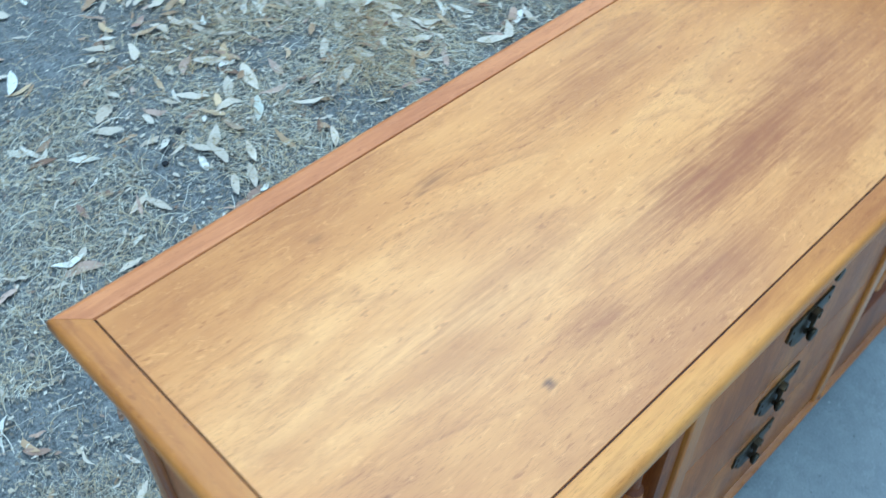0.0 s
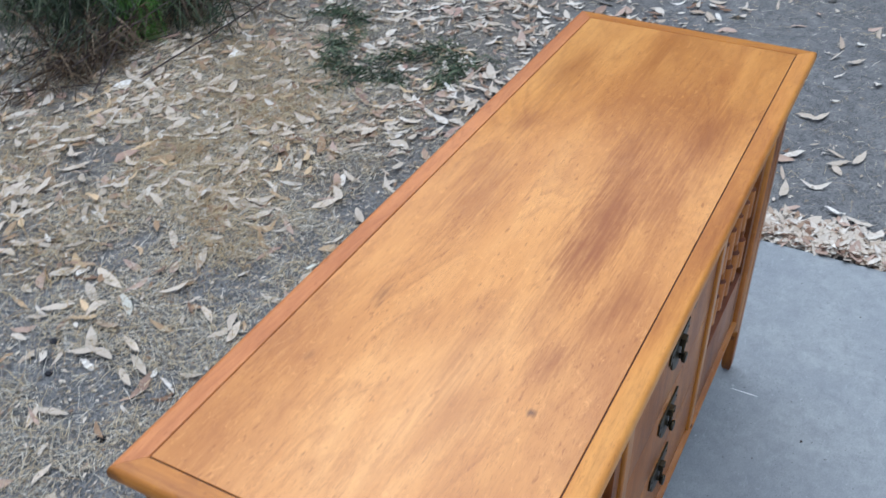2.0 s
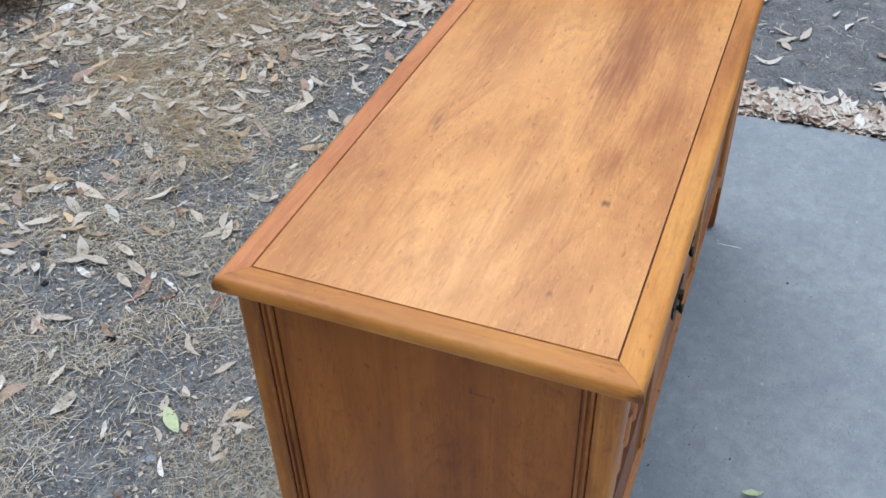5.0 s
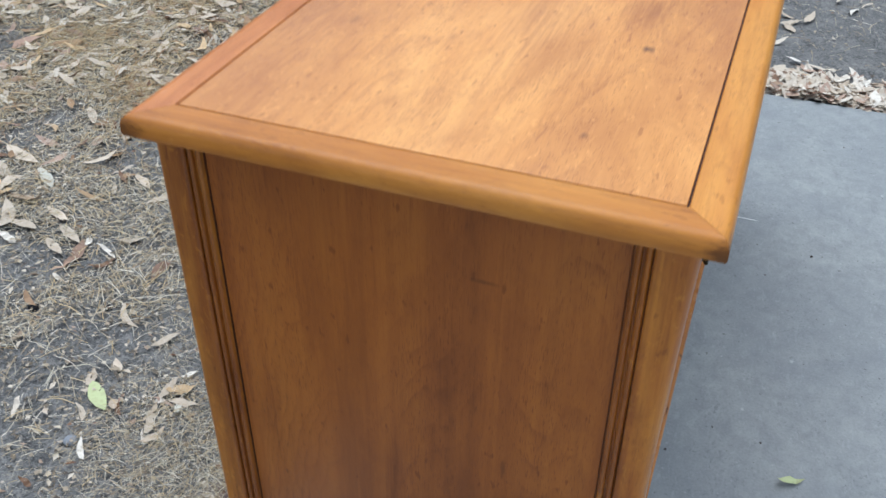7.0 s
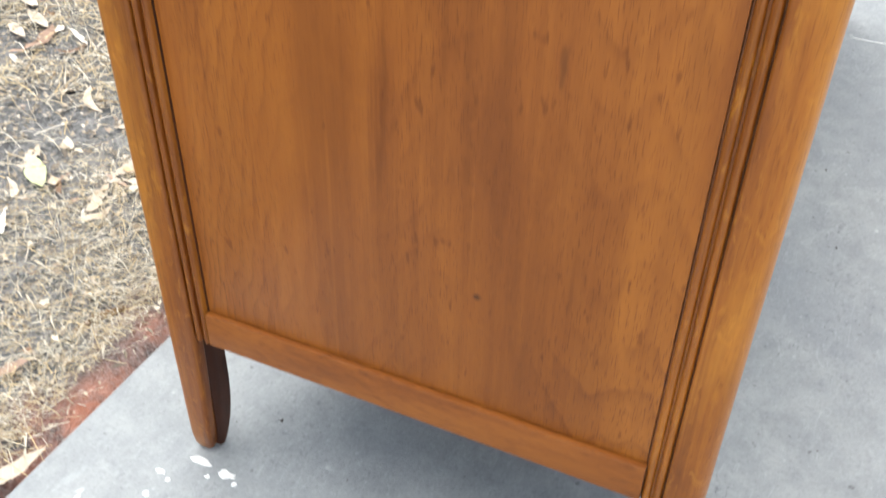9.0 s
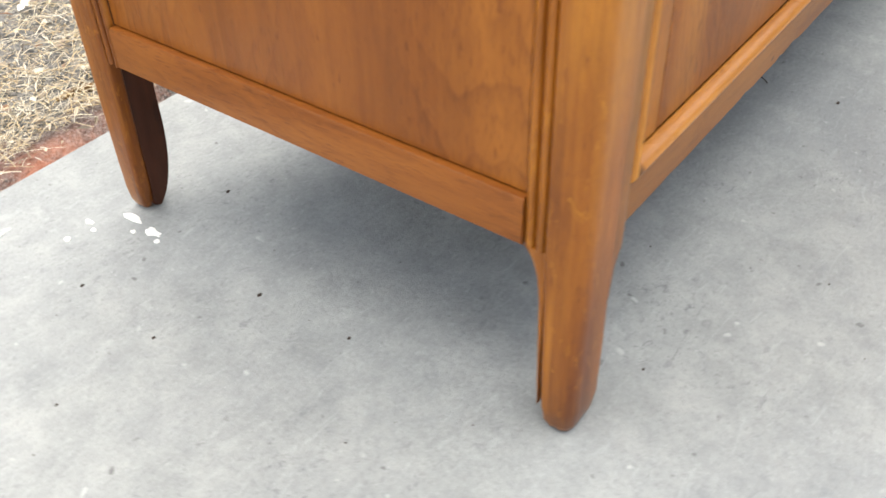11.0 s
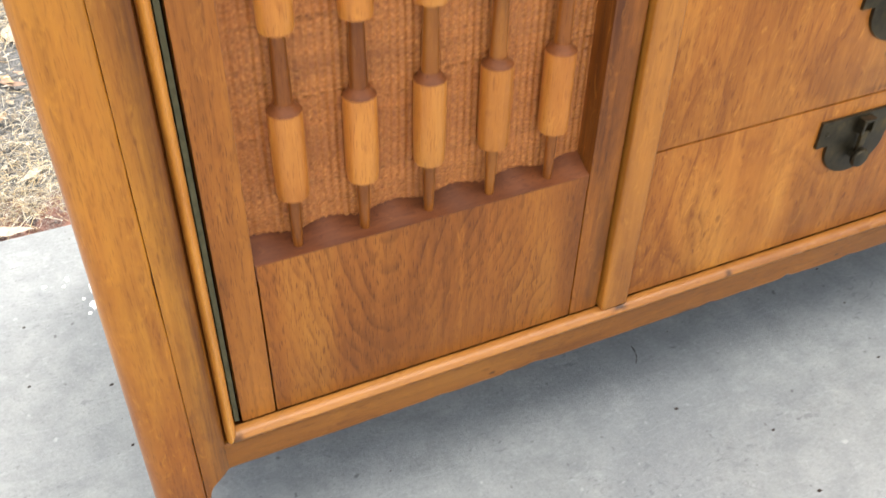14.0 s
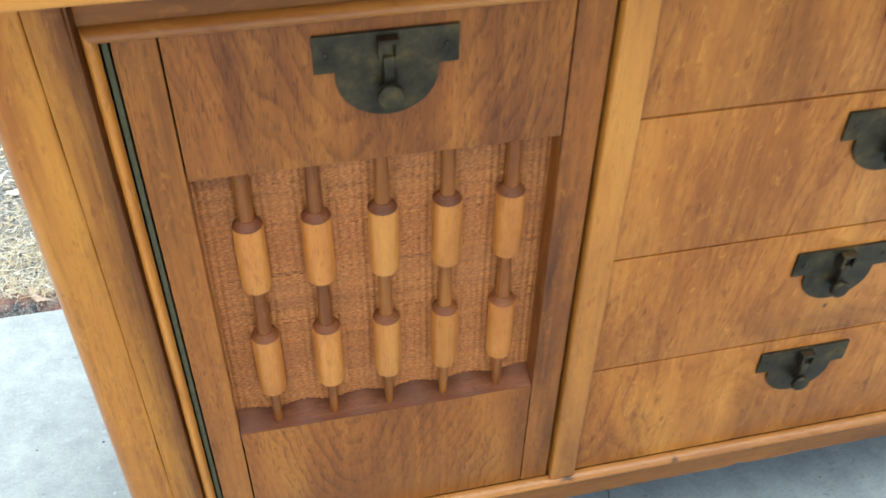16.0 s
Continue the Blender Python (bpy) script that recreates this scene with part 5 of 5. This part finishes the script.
for st in stems:
    rings = []
    for k, p in enumerate(st):
        r = 0.0055 * (1 - 0.75 * k / 6)
        rings.append([bm.verts.new(Vector(p) + Vector((r * math.cos(q), r * math.sin(q), r * 0.4 * math.sin(2 * q)))) for q in (0, 1.57, 3.14, 4.71)])
    for a, b in zip(rings, rings[1:]):
        for q in range(4):
            bm.faces.new((a[q], a[(q + 1) % 4], b[(q + 1) % 4], b[q]))
part("stems", bm, M_STEM, shrub, "thin dark bare stems")
needle_object("foliage", needles(rng, stems, 8800, 0.13, 1.1, 0.035), M_GREEN, shrub)
tuft_stems = [[(2.12 + rng.gauss(0, 0.025), 2.60 + rng.gauss(0, 0.025), 0.02), (2.15 + rng.gauss(0, 0.04), 2.60 + rng.gauss(0, 0.04), 0.22)] for _ in range(8)]
low = [[(2.40 + rng.gauss(0, 0.30), 2.72 + rng.gauss(0, 0.20), 0.01), (2.40 + rng.gauss(0, 0.40), 2.60 + rng.gauss(0, 0.25), rng.uniform(0.05, 0.22))] for _ in range(26)]
low += [[(1.88 + rng.gauss(0, 0.16), 2.66 + rng.gauss(0, 0.12), 0.0), (1.82 + rng.gauss(0, 0.26), 2.54 + rng.gauss(0, 0.18), rng.uniform(0.04, 0.20))] for _ in range(34)]
bm = bmesh.new()
for a, b in low:
    d = Vector(b) - Vector(a)
    s0 = d.orthogonal().normalized()
    s1 = d.normalized().cross(s0)
    rings = [[bm.verts.new(Vector(p) + (s0 * math.cos(q) + s1 * math.sin(q)) * r) for q in (0, 2.09, 4.19)] for p, r in ((a, 0.0042), (b, 0.0016))]
    for q in range(3):
        bm.faces.new((rings[0][q], rings[0][(q + 1) % 3], rings[1][(q + 1) % 3], rings[1][q]))
part("dead_branches", bm, M_STEM, shrub, "bare dead branches under the foliage")
needle_object("dead_foliage", needles(rng, low, 1500, 0.09, 0.6, 0.02), M_DEADNEEDLE, shrub)
tagged(bpy.data.objects["dead_foliage"], "brown withered needles under the green")
needle_object("green_tuft", needles(rng, tuft_stems, 420, 0.13, 0.7, 0.02), M_FRESH, shrub)
tagged(bpy.data.objects["green_tuft"], "fresh bright green tuft")

bm = bmesh.new()
bmesh.ops.create_icosphere(bm, subdivisions=3, radius=0.048)
for v in bm.verts:
    v.co *= 1 + 0.18 * noise.noise(v.co * 18)
    v.co.z *= 0.75
stone = mesh_object("stone", bm, M_STONE, True)
stone.location = (2.00, 2.68, 0.022)
tagged(stone, "dark blue-grey stone half under the shrub", "stone")

for k, (x, y, turn, size) in enumerate(((2.31, 1.78, 20, 0.30), (2.40, 1.52, -50, 0.34), (2.20, 1.55, 100, 0.26), (2.34, 1.30, 10, 0.28), (2.62, 1.92, 60, 0.24))):
    r2 = random.Random(60 + k)
    c, sn = math.cos(radians(turn)), math.sin(radians(turn))
    lines = []
    for q in range(7):
        off = r2.uniform(-0.6, 0.6)
        lines.append([(x - size * c * 0.5, y - size * sn * 0.5, 0.006), (x + off * 0.08, y - off * 0.08, 0.022), (x + size * (c * 0.6 - sn * off), y + size * (sn * 0.6 + c * off), 0.008)])
    ob = needle_object("fallen_twig", needles(r2, lines, 330, 0.055, 0.0, 0.014), M_GREEN)
    tagged(ob, "fallen green needle twig lying on the leaf litter", "twig", "fallen green twigs")

bm = bmesh.new()
bmesh.ops.create_icosphere(bm, subdivisions=3, radius=0.011)
for v in bm.verts:
    v.co *= 1 + 0.2 * noise.noise(v.co * 70)
    v.co.z *= 0.6
pebble = mesh_object("pebble", bm, m_plain("grey_stone", rgb(138, 142, 148), 0.8), True)
pebble.location = (0.219, 0.895, ground_z(0.219, 0.895) + 0.004)
tagged(pebble, "small smooth blue-grey pebble on dry soil", "pebble")

# ---- dark clods lying on the bare soil ----
for k, (x, y, r) in enumerate(((0.645, 1.499, 0.013), (0.560, 1.430, 0.008), (0.700, 1.400, 0.007), (0.470, 1.180, 0.009), (0.520, 1.050, 0.007))):
    bm = bmesh.new()
    bmesh.ops.create_icosphere(bm, subdivisions=3, radius=r)
    for v in bm.verts:
        v.co *= 1 + 0.45 * noise.noise(v.co * (0.9 / r) + Vector((k * 3.0, 0, 0)))
        v.co.z *= 0.7
    clod = mesh_object("soil_clod", bm, M_CLOD, True)
    clod.location = (x, y, ground_z(x, y) + r * 0.35)
    tagged(clod, "small charred dark clod on bare soil", "clod", "charred clods")
